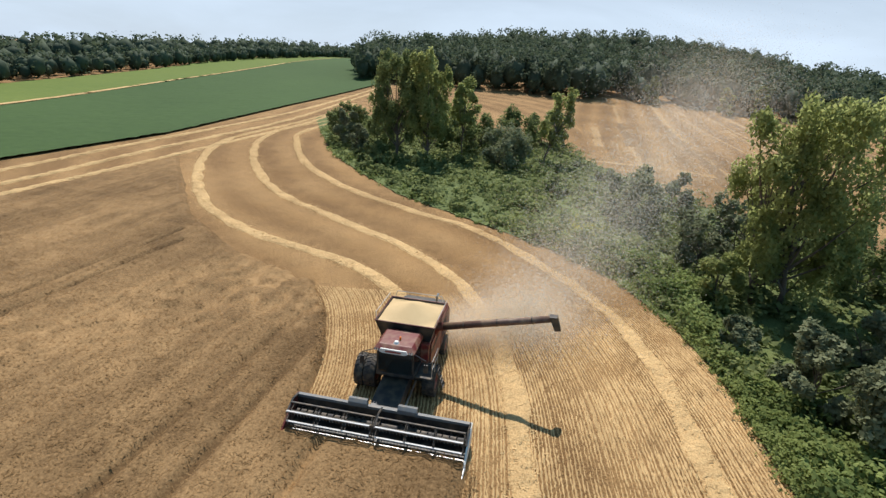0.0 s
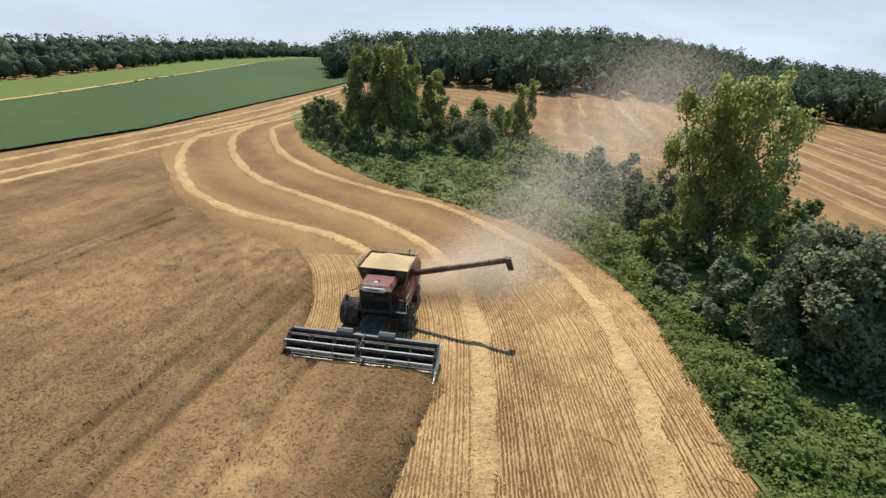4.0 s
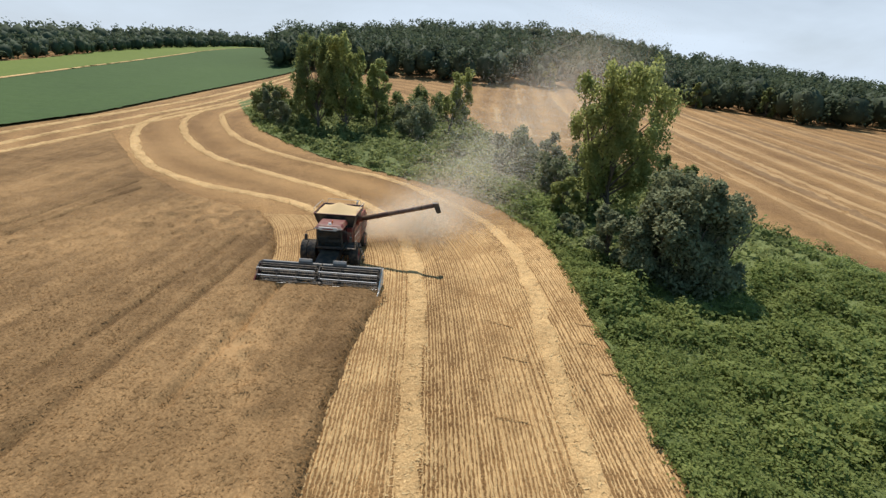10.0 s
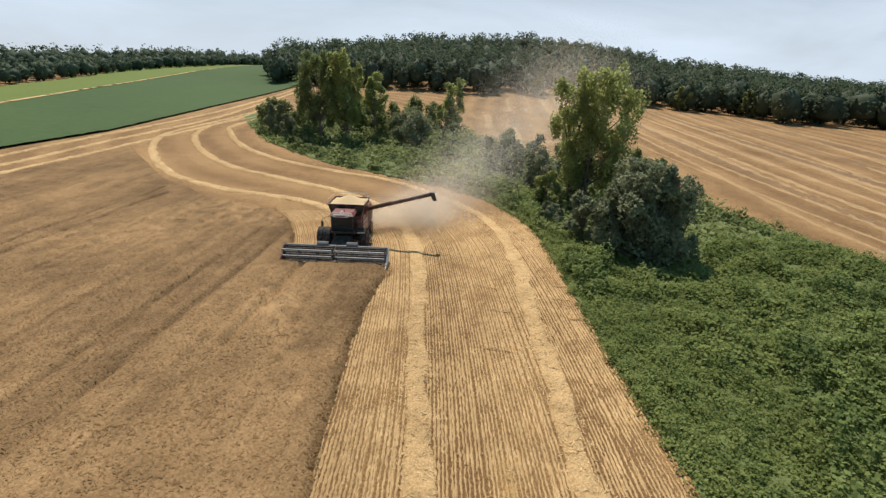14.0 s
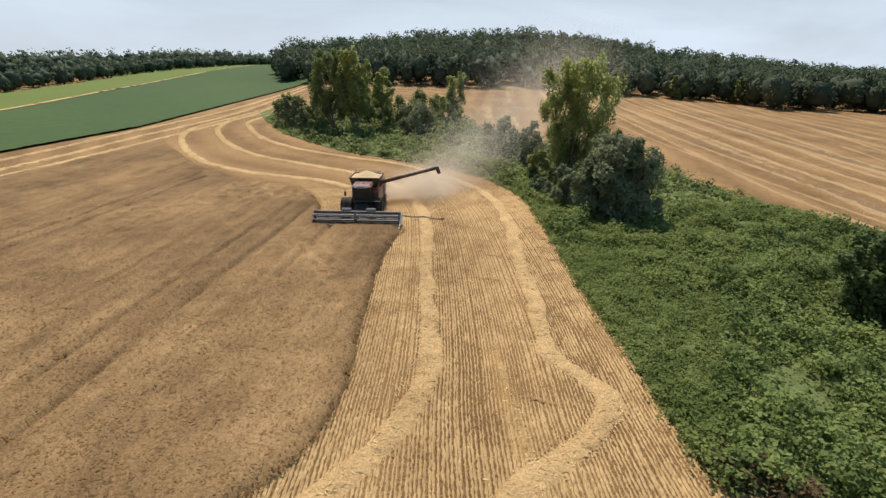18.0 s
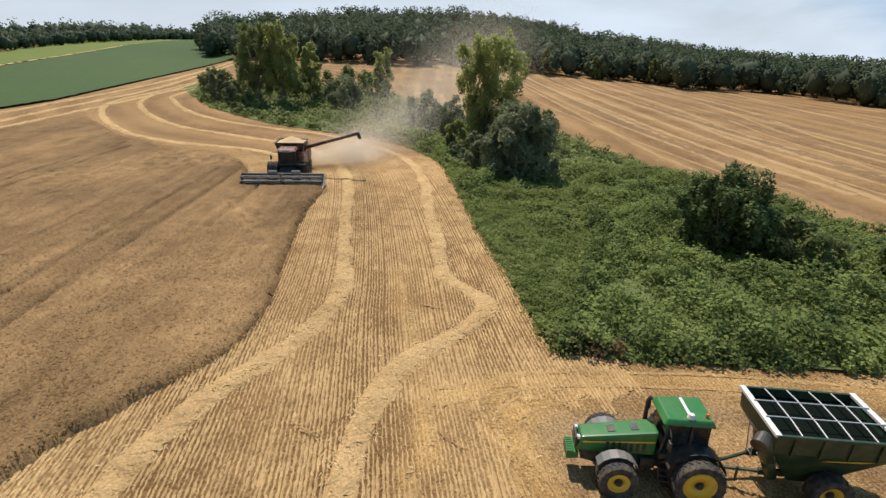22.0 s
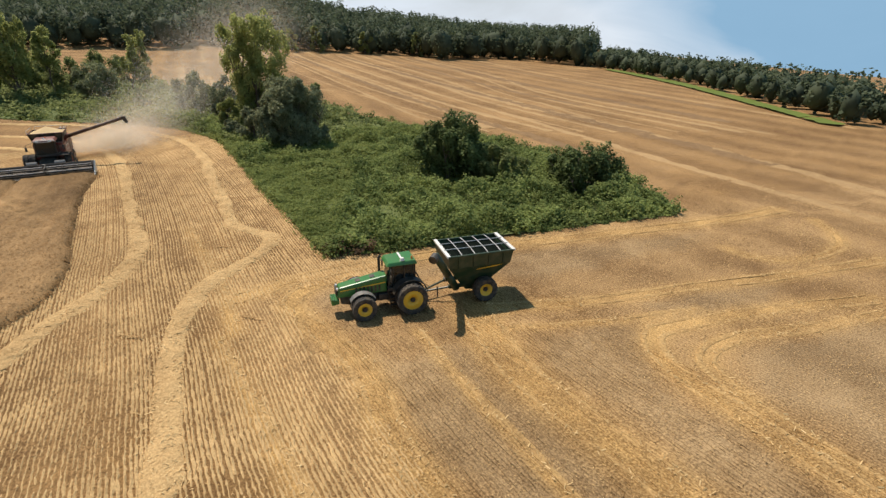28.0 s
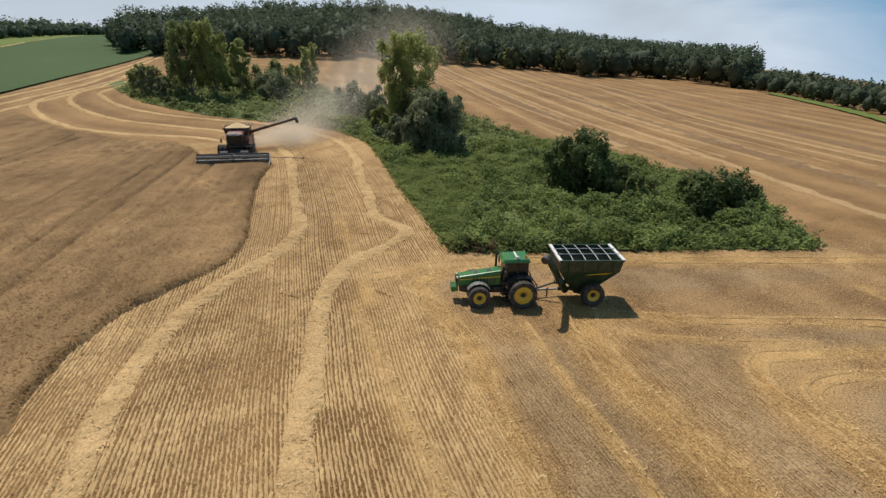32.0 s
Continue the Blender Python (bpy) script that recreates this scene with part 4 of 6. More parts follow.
def tree(name, at, height, spread, clumps, leaves, size, leaf, label, category="tree", lean=(0, 0), low=0.3, trunk=0.22, seed=1, droop=0.3, stems=1, puff=1.0, long=1.0):
    """A tree or bush: stems with limbs to every clump of leaves, and a crown of small leaves with gaps."""
    rng = np.random.RandomState(seed)
    x, y = at
    z = lz(x, y)
    group = {"shrub": "shrubs of the strip", "round_bush": "bushes above the weeds", "tall_tree": "tall trees of the clump", "wood_edge_tree": "trees before the wood"}.get(name, "")
    root = tagged(new(name), label, category, group)
    root.location = (x, y, z)
    V, F = [], []
    pts = []
    for k in range(stems):
        ox, oy = (0, 0) if stems == 1 else rng.normal(0, spread * 0.12, 2)
        top = np.array([lean[0] + ox * 1.8, lean[1] + oy * 1.8, height * 0.72])
        stem = [np.array([ox, oy, -0.2]) + (top - (ox, oy, 0)) * np.array([u**1.3, u**1.3, u]) + np.r_[rng.normal(0, 0.05 * height * 0.15, 2), 0] * (u > 0) for u in np.linspace(0, 1, 7)]
        limb(V, F, stem, trunk / (1 if stems == 1 else 1.5), trunk * 0.15)
        pts.append(stem)
    C = []
    for k in range(clumps):
        u = low + (1 - low) * (k + 0.5) / clumps
        a = 2.4 * k + rng.normal(0, 0.4)
        # widest at the waist, rounded above, drawn in below
        waist, foot = (0.28, 0.85) if low < 0.15 else (0.58, 0.6)
        wide = spread * 0.5 * (math.sqrt(max(0.04, 1 - ((u - waist) / (1.1 - waist)) ** 2)) if u > waist else foot + (1 - foot) * (u - low) / (waist - low + 0.01))
        rr = wide * (0.2 + 0.75 * rng.rand() ** 0.7)
        c = np.array([lean[0] * u + rr * math.cos(a), lean[1] * u + rr * math.sin(a), height * (u - 0.04)])
        r = spread * puff * (0.17 + 0.10 * rng.rand())
        rad = np.array([r, r, r * long * (0.75 + 0.4 * rng.rand())])
        C.append((c, rad))
        st = pts[k % stems]
        i = int(np.clip(u * 6 * 0.75, 1, 5))
        mid = (st[i] + c) / 2 + (0, 0, -0.06 * height * 0.3)
        limb(V, F, [st[i], mid, c], trunk * 0.4, 0.025, 5)
    solid("trunk", mesh_from("trunk", np.array(V), F, True), BARK, root)
    # every clump is a heap of leafy tufts, so that tops catch the light and gaps stay dark
    T, R = [], []
    for c, rad in C:
        k = 9
        d = rng.normal(0, 1, (k, 3)) + (0, 0, 0.35)
        d /= np.linalg.norm(d, axis=1)[:, None]
        T.append(c + d * rad * (0.34 + 0.36 * rng.rand(k, 1)))
        R.append(rad.mean() * (0.26 + 0.17 * rng.rand(k)))
    T, R = np.concatenate(T), np.concatenate(R)
    keep = T[:, 2] > 0.1
    T, R = T[keep], R[keep]
    per = max(5, int(leaves * 2.0) // len(T))
    P, N = tufts(rng, T, R, per, 0.35 + 0.35 * min(droop, 1.0))
    N = N + 0.35 * (P - (0, 0, height * 0.45)) / spread
    keep = P[:, 2] > 0.03
    q, f = leaf_quads(P[keep], size, rng, droop, 1.6, N[keep] + (0, 0, 0.35))
    solid("crown", mesh_from("crown", q, f), leaf, root)
    return root


def tufts(rng, centres, radii, per, stretch=0.0):
    """Places and outward ways of leaves over many small domes; stretch: how far they hang."""
    n = len(centres) * per
    d = rng.normal(0, 1, (n, 3)) + (0, 0, 0.45)
    d /= np.linalg.norm(d, axis=1)[:, None]
    r = np.repeat(radii, per) * (0.6 + 0.45 * rng.rand(n))
    p = np.repeat(centres, per, 0) + d * r[:, None] * (1, 1, 1 + stretch)
    p[:, 2] -= stretch * r * 0.8 * rng.rand(n)
    return p, d


def weeds(name, poly, count, height, size, leaf, label, lumpy=3.0, seed=1, gap=0.25, wide=0.62):
    """Rank weeds: leafy tufts heaped in lumps over a stretch of the plan."""
    rng = np.random.RandomState(seed)
    per = 20
    m = count // per
    p = np.array(poly)
    x, y = rng.uniform(p[:, 0].min(), p[:, 0].max(), m * 4), rng.uniform(p[:, 1].min(), p[:, 1].max(), m * 4)
    ok = inside(x, y, poly)
    lump = 0.5 * value_noise(x, y, lumpy, seed) + 0.35 * value_noise(x, y, lumpy * 0.4, seed + 1) + 0.15 * value_noise(x, y, 0.7, seed + 2)
    lump = np.clip(0.5 + 1.9 * (lump - 0.5), 0.04, 1)
    ok &= lump > gap * rng.rand(len(x))
    x, y, lump = x[ok][:m], y[ok][:m], lump[ok][:m]
    r = wide * (0.5 + 0.9 * rng.rand(len(x)) ** 1.5) * (0.6 + 0.6 * lump)
    z = land(x, y) + height * (0.02 + 1.75 * lump ** 1.3) * (0.45 + 0.55 * rng.rand(len(x)) ** 0.6) - 0.4 * r
    P, N = tufts(rng, np.stack([x, y, z], -1), r, per)
    P[:, 2] = np.maximum(P[:, 2], land(P[:, 0], P[:, 1]) + 0.12)
    q, f = leaf_quads(P, size, rng, 0.1, 1.4, N + (0, 0, 0.6))
    tagged(solid(name, mesh_from(name, q, f), leaf), label, "weeds", kind="stuff")


LOWER = [(6.8, -7), (5.9, -17), (5.0, -25), (3.8, -33), (3.3, -42), (2.5, -49), (2.2, -52.8), (7, -54.9), (14, -56.9), (22, -59.3), (30.3, -62.1), (31.9, -61.8), (34.6, -56.7), (39, -50.2), (38.8, -40), (40, -27), (37, -15), (30, -7), (20, -9)]
weeds("tall_weeds", [(14, -33), (11, -40), (6.5, -46), (3.0, -51), (2.5, -52.7), (7, -54.8), (14, -56.8), (22, -59.2), (30.2, -62.0), (31.8, -61.7), (34.5, -56.7), (38.9, -50.2), (38.7, -40), (39.9, -27), (36, -19), (30, -23), (25, -20), (20, -26), (15, -27)], 84000, 1.25, 0.25, LEAF_WEED, "tall dense green weeds on the grass strip", 3.4, 61)
weeds("tall_weeds", [(12, -19), (10, -28), (8.5, -36), (14, -34), (20, -28), (26, -22), (34, -20), (38, -16), (33, -9), (24, -11), (18, -18)], 32000, 0.8, 0.27, LEAF_LIGHT, "waist-high bright green weeds beside the dark bush", 3.0, 65, 0.5)
weeds("low_grass", LOWER, 80000, 0.5, 0.17, LEAF_LIGHT, "low rough grass along the field edge", 2.5, 62, 0.1)
weeds("low_grass", [(15, -31), (13, -40), (7.5, -47), (3, -51.5), (2.3, -50), (3.2, -42), (3.7, -33), (4.9, -25), (13, -24)], 60000, 0.32, 0.15, LEAF_LIGHT, "short even grass on the open part of the strip", 1.8, 73, 0.0, 0.5)
weeds("low_grass", [(-42, 82), (-33, 56.5), (-25.6, 44), (-18.6, 33.5), (-9.2, 24.5), (-0.6, 16), (4.2, 8.8), (6.6, 0), (7, -8), (22, -9), (34, -8), (33.5, 5), (35.5, 14), (32, 28), (21, 42), (13, 62), (9, 80), (-10, 95), (-38, 98)], 62000, 1.2, 0.52, LEAF_GREEN, "green undergrowth below the trees", 4.0, 63, 0.15, 1.15)
weeds("low_grass", [(10, -5), (6.8, -5), (7, -14), (6, -24), (12, -24), (12, -10)], 12000, 0.8, 0.26, LEAF_LIGHT, "bright green weeds beside the dark bush", 2.0, 64)
weeds("edge_grass", [(-0.9, 15.2), (3.6, 8.2), (6.0, 0), (6.4, -7), (5.4, -17), (4.5, -25), (3.5, -33), (2.8, -42), (2.0, -49), (1.7, -53.4), (3.2, -53.6), (4.4, -49), (5.6, -42), (7, -33), (8.6, -25), (9, -17), (9.5, -7), (9, 2), (6.5, 10), (1, 17)], 34000, 0.5, 0.17, LEAF_LIGHT, "low light green grass on the rim of the strip", 1.6, 67, 0.0)
weeds("edge_grass", [(32.6, 2), (34.2, 4), (36.6, -8), (40.6, -27), (39.4, -40), (39.6, -50), (36, -50), (35, -40), (36, -27), (32, -10)], 15000, 0.6, 0.22, LEAF_WEED, "low green grass on the far rim of the strip", 1.8, 69, 0.0)
weeds("edge_grass", [(-43.4, 81.8), (-33.9, 55.7), (-26.3, 43.2), (-19.3, 32.7), (-9.8, 23.7), (-1.3, 15.2), (0.6, 17), (-8.2, 26), (-17.4, 35), (-24.2, 45), (-31.6, 57.5), (-41, 82.5)], 12000, 0.55, 0.28, LEAF_LIGHT, "low light green grass round the tree clump", 1.8, 72, 0.0)
weeds("edge_weeds", [(1.8, -53.3), (7.0, -55.5), (14, -57.5), (22, -59.9), (30.5, -62.8), (32.4, -62.3), (35.2, -56.7), (33.4, -57), (31, -60.6), (22, -58.0), (14, -55.6), (7, -53.6), (2, -51)], 16000, 0.9, 0.22, LEAF_WEED, "rank green weeds standing along the headland", 1.4, 68, 0.0)
weeds("hedge_weeds", [(-2, 17.5), (4.4, 9), (6.8, 0), (7.2, -7), (6.2, -17), (5.4, -24), (8.5, -24), (10, -15), (11, -6), (11, 4), (8, 13), (1, 20)], 16000, 1.25, 0.3, LEAF_WEED, "waist-high tangled green weeds along the field edge", 2.4, 70, 0.1, 0.8)
weeds("golden_weeds", [(1.5, 21), (5.5, 19), (7, 23), (3, 25)], 900, 1.2, 0.22, LEAF_GOLD, "patch of yellow-flowering weeds by the field edge", 1.5, 71, 0.1, 0.7)
weeds("dry_weeds", [(2.2, -52.0), (3.6, -51.2), (5.6, -53.6), (5.2, -54.9), (2.4, -53.4)], 900, 0.8, 0.2, LEAF_DRY, "patch of brown dead weeds at the corner of the strip", 1.5, 66)

tree("tall_tree", (-22.5, 57), 17, 9.5, 26, 8500, 0.42, LEAF_GREEN, "tall slender tree with an open green crown", seed=101, low=0.30, trunk=0.3, droop=1.0, puff=0.78, long=1.6)
tree("tall_tree", (-17.0, 54.5), 17.5, 9.5, 26, 8500, 0.42, LEAF_WILLOW, "tall slender tree with a sunlit yellowish crown", seed=102, low=0.30, trunk=0.3, droop=1.0, puff=0.78, long=1.6)
tree("young_tree", (-11.0, 59.5), 13.5, 6, 14, 3000, 0.4, LEAF_WILLOW, "thin young tree with a small high crown", seed=103, low=0.5, trunk=0.17, puff=1.0, long=1.2)
tree("leaning_tree", (4.0, 60), 13, 6.5, 14, 3000, 0.4, LEAF_WILLOW, "leaning tree with a sparse crown", seed=104, low=0.35, lean=(2.6, 0), trunk=0.2, puff=1.0, long=1.2)
tree("willow_tree", (16.2, 5.0), 16.4, 11.8, 40, 17000, 0.32, LEAF_WILLOW, "large yellow-green willow with feathery drooping crown", seed=105, low=0.22, trunk=0.36, stems=3, droop=1.4, puff=0.74, long=1.15)
tree("dark_bush", (14.9, -13.6), 8.4, 8.9, 46, 21000, 0.30, LEAF_DARK, "large rounded dark green bush", "bush", seed=106, low=0.05, trunk=0.16, stems=4, droop=0.5, puff=0.9)
tree("shrub", (-32.5, 64), 7.0, 5.0, 10, 2600, 0.45, LEAF_DARK, "dark shrub at the edge of the tree clump", "bush", seed=107, low=0.08, stems=3, trunk=0.14)
tree("shrub", (-29.0, 58), 5.5, 3.8, 8, 1800, 0.42, LEAF_DARK, "dark shrub at the edge of the tree clump", "bush", seed=108, low=0.08, stems=3, trunk=0.12)
tree("shrub", (-26.0, 66), 8.5, 8.5, 10, 2600, 0.45, LEAF_GREEN, "green shrub below the tall trees", "bush", seed=109, low=0.1, stems=3, trunk=0.14)
for n, (a, b, h, w, m) in enumerate(((-34.5, 70, 6.5, 9.5, LEAF_GREEN), (-15.0, 68, 7.5, 9.5, LEAF_GREEN), (-1.5, 72, 7.5, 10.0, LEAF_GREEN), (6.5, 76, 7.0, 9.5, LEAF_GREEN), (-12.5, 78, 8.5, 10.0, LEAF_WILLOW), (12.0, 45, 2.4, 4.2, LEAF_GREEN), (-25.0, 50.5, 3.2, 5.5, LEAF_GREEN), (-17.5, 45.0, 2.6, 5.0, LEAF_GREEN), (3.0, 40.0, 1.9, 4.0, LEAF_GREEN))):
    tree("shrub", (a, b), h, w, 12, 2600, 0.48, m, "bushy green shrub among the trees of the clump", "bush", seed=140 + n, low=0.06, stems=3, trunk=0.13)
tree("shrub", (-3.5, 55), 6.0, 9.5, 12, 3200, 0.42, LEAF_DARK, "broad dark shrub below the leaning tree", "bush", seed=110, low=0.06, stems=3, trunk=0.14)
tree("shrub", (-8.0, 66), 6.5, 9, 11, 2600, 0.45, LEAF_GREEN, "green shrub among the young trees", "bush", seed=111, low=0.08, stems=3, trunk=0.14)
tree("shrub", (10.0, 26), 6.2, 8, 12, 3000, 0.4, LEAF_DARK, "rounded dark shrub in the grass strip", "bush", seed=112, low=0.05, stems=3, trunk=0.14)
tree("shrub", (17.0, 31), 5.0, 6, 9, 1900, 0.4, LEAF_DARK, "rounded dark shrub in the grass strip", "bush", seed=113, low=0.05, stems=3, trunk=0.12)
tree("shrub", (10.8, 4.0), 4.6, 4.6, 9, 2200, 0.36, LEAF_WILLOW, "light green shrub beside the willow", "bush", seed=114, low=0.06, stems=3, trunk=0.12)
tree("shrub", (10.8, -9.0), 4.4, 4.6, 10, 3600, 0.34, LEAF_DARK, "dark shrub joined to the large bush", "bush", seed=121, low=0.05, stems=3, trunk=0.12)
tree("shrub", (9.2, -2.5), 2.2, 3.2, 10, 2400, 0.36, LEAF_DARK, "dark shrub by the field edge", "bush", seed=151, low=0.05, stems=3, trunk=0.1)
tree("shrub", (18.6, -5.0), 4.4, 5.0, 12, 3600, 0.36, LEAF_DARK, "dark shrub between willow and large bush", "bush", seed=152, low=0.05, stems=3, trunk=0.12)
tree("shrub", (20.0, 20.0), 5.4, 7.0, 11, 2600, 0.4, LEAF_DARK, "rounded dark shrub behind the willow", "bush", seed=153, low=0.05, stems=3, trunk=0.12)
tree("shrub", (11.8, 12.5), 5.5, 6.0, 10, 2600, 0.38, LEAF_DARK, "dark shrub below the willow", "bush", seed=122, low=0.05, stems=3, trunk=0.12)
tree("shrub", (25.5, 8.0), 6.0, 7, 10, 2600, 0.4, LEAF_GREEN, "green shrub behind the willow", "bush", seed=115, low=0.06, stems=3, trunk=0.12)
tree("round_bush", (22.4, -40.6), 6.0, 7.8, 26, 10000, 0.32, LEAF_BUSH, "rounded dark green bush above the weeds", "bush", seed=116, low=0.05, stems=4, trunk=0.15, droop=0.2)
tree("round_bush", (25.6, -45.0), 3.4, 5.2, 10, 2800, 0.32, LEAF_GREEN, "small green bush above the weeds", "bush", seed=117, low=0.05, stems=3, trunk=0.12, droop=0.2)
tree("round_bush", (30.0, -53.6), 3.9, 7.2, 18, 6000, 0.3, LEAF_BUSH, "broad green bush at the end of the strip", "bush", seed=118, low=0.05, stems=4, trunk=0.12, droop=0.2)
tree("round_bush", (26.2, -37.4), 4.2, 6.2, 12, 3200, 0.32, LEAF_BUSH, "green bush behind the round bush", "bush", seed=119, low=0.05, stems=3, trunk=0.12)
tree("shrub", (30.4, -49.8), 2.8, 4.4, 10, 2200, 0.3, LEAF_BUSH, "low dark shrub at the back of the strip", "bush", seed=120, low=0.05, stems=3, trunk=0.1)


# ---- far woods ----
def wood(name, poly, spacing, tall, label, seed, jitter=0.3, heads=12, sprays=17, size=0.074):
    """Many crowns: a lumpy core each, coloured dark as shade in the gaps, and leaf sprays over it, with trunks lost in
    shade.
    """
    rng = np.random.RandomState(seed)
    p = np.array(poly)
    x, y = np.meshgrid(np.arange(p[:, 0].min(), p[:, 0].max(), spacing), np.arange(p[:, 1].min(), p[:, 1].max(), spacing))
    x, y = x.ravel() + rng.normal(0, spacing * jitter, x.size), y.ravel() + rng.normal(0, spacing * jitter, y.size)
    ok = inside(x, y, poly)
    x, y = x[ok], y[ok]
    bm = bmesh.new()
    bmesh.ops.create_icosphere(bm, subdivisions=1, radius=1)
    ball = np.array([v.co[:] for v in bm.verts])
    tri = np.array([[v.index for v in f.verts] for f in bm.faces])
    bm.free()
    V, F, T, R, k = [], [], [], [], 0
    for a, b in zip(x, y):
        h = tall * (0.70 + 0.5 * rng.rand())
        r = h * (0.33 + 0.12 * rng.rand())
        c = np.array([a, b, lz(a, b) + h * 0.50])
        q = rng.rand(3) * 6.28
        n = ball * (1 + 0.17 * np.sin(5 * ball[:, :1] + q[0]) * np.sin(4.6 * ball[:, 1:2] + q[1]) + 0.12 * np.sin(6 * ball[:, 2:] + q[2]) + 0.07 * rng.normal(0, 1, (len(ball), 1)))
        # the core, shrunk behind the sprays, shows as painted shade in their gaps
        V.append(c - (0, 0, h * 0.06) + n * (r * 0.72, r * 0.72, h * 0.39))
        F.append(tri + k)
        k += len(ball)
        d = rng.normal(0, 1, (heads, 3)) + (0, -0.5, 0.35)
        d /= np.linalg.norm(d, axis=1)[:, None]
        T.append(c + d * (r * 0.8, r * 0.8, h * 0.42))
        R.append(r * (0.27 + 0.17 * rng.rand(heads)))
    T, R = np.concatenate(T), np.concatenate(R)
    root = tagged(solid(name, mesh_from(name, np.concatenate(V), np.concatenate(F), True), CORE_SHADE), label, "woodland", kind="stuff")
    P, N = tufts(rng, T, R, sprays, 0.1)
    q, f = leaf_quads(P, tall * size, rng, 0.2, 1.2, N + (0, 0, 0.35))
    solid("foliage", mesh_from("foliage", q, f), LEAF_WOOD, root)


wood("hill_wood", [(-62, 205), (-30, 196), (10, 188), (26, 181), (72, 188), (100, 170), (137, 153), (143, 126), (158, 127), (174, 133), (182, 112), (179, 90), (174, 70), (232, 110), (280, 170), (320, 250), (270, 300), (200, 318), (60, 325), (-40, 318), (-75, 285)], 7.6, 15, "dense dark green wood over a low hill", 71)
wood("west_wood", [(-128, -60), (-160, -40), (-152, 100), (-152, 200), (-150, 300), (-112, 430), (-60, 480), (-80, 520), (-130, 480), (-170, 300), (-172, 100), (-185, -60)], 5.2, 8.4, "far line of dark green trees beyond the green fields", 72, heads=6, sprays=7, size=0.12)
wood("far_wood", [(-217, -60), (-216, 100), (-204, 300), (-152, 490), (-120, 545), (-85, 530), (-132, 482), (-173, 300), (-175, 100), (-188, -60)], 7.0, 12, "distant dark line of trees on the horizon", 74, heads=6, sprays=6, size=0.12)
wood("east_wood", [(178, 76), (173, 54), (166, 38), (156, 22), (146, 6), (132, -13), (113, -36), (98, -54), (112, -66), (140, -36), (172, 2), (210, 52), (240, 110)], 4.6, 7.0, "far line of dark green trees beyond the stubble", 73, heads=8, sprays=11, size=0.11)
for n, (a, b, h, m) in enumerate(((84, 168, 9, LEAF_WILLOW), (62, 182, 10, LEAF_GREEN), (118, 160, 10, LEAF_WILLOW), (142, 150, 11, LEAF_GREEN), (158, 143, 12, LEAF_GREEN), (96, 165, 11, LEAF_GREEN))):
    tree("wood_edge_tree", (a, b), h, h * 0.75, 8, 900, 0.9, m, "rounded tree before the edge of the wood", seed=130 + n, low=0.1, stems=1, trunk=0.2)


# ---- machines: shapes ----
def part(name, bm, material, parent, label="", bevel=0.0, smooth=False, turn=None):
    if bevel:
        bmesh.ops.bevel(bm, geom=list(bm.edges), offset=bevel, segments=2, affect="EDGES", profile=0.6, clamp_overlap=True)
    bmesh.ops.recalc_face_normals(bm, faces=list(bm.faces))
    me = bpy.data.meshes.new(name)
    bm.to_mesh(me)
    bm.free()
    for p in me.polygons:
        p.use_smooth = smooth
    me.materials.append(material)
    ob = new(name, me)
    ob.parent = parent
    if turn is not None:
        ob.matrix_basis = turn
    return tagged(ob, label)


def hexa(bm, lo, hi):
    """A six-sided solid from its lower and upper four corners."""
    v = [bm.verts.new(p) for p in (*lo, *hi)]
    for f in ((3, 2, 1, 0), (4, 5, 6, 7), (0, 1, 5, 4), (1, 2, 6, 5), (2, 3, 7, 6), (3, 0, 4, 7)):
        bm.faces.new([v[i] for i in f])
    return bm


def block(x0, x1, y0, y1, z0, z1, bm=None):
    bm = bm or bmesh.new()
    return hexa(bm, [(x0, y0, z0), (x1, y0, z0), (x1, y1, z0), (x0, y1, z0)], [(x0, y0, z1), (x1, y0, z1), (x1, y1, z1), (x0, y1, z1)])


def prism(pts, axis, a, b, bm=None):
    """A flat outline pushed from a to b along an axis. The outline's pairs are the other two axes, in order."""
    bm = bm or bmesh.new()
    put = {"x": lambda p, d: (d, p[0], p[1]), "y": lambda p, d: (p[0], d, p[1]), "z": lambda p, d: (p[0], p[1], d)}[axis]
    lo, hi = [bm.verts.new(put(p, a)) for p in pts], [bm.verts.new(put(p, b)) for p in pts]
    bm.faces.new(lo[::-1]), bm.faces.new(hi)
    for i in range(len(pts)):
        j = (i + 1) % len(pts)
        bm.faces.new((lo[i], lo[j], hi[j], hi[i]))
    return bm


def rod(p, q, r, r2=None, n=12, bm=None):
    bm = bm or bmesh.new()
    p, q = Vector(p), Vector(q)
    r2 = r if r2 is None else r2
    d = (q - p).normalized()
    s = d.orthogonal().normalized()
    b = d.cross(s)
    a, c = [], []
    for i in range(n):
        t = 2 * math.pi * i / n
        o = s * math.cos(t) + b * math.sin(t)
        a.append(bm.verts.new(p + o * r)), c.append(bm.verts.new(q + o * r2))
    bm.faces.new(a[::-1]), bm.faces.new(c)
    for i in range(n):
        j = (i + 1) % n
        bm.faces.new((a[i], a[j], c[j], c[i]))
    return bm


def pipe(pts, r, n=8, bm=None):
    """A bent pipe through the points."""
    bm = bm or bmesh.new()
    for p, q in zip(pts[:-1], pts[1:]):
        rod(p, q, r, n=n, bm=bm)
    return bm


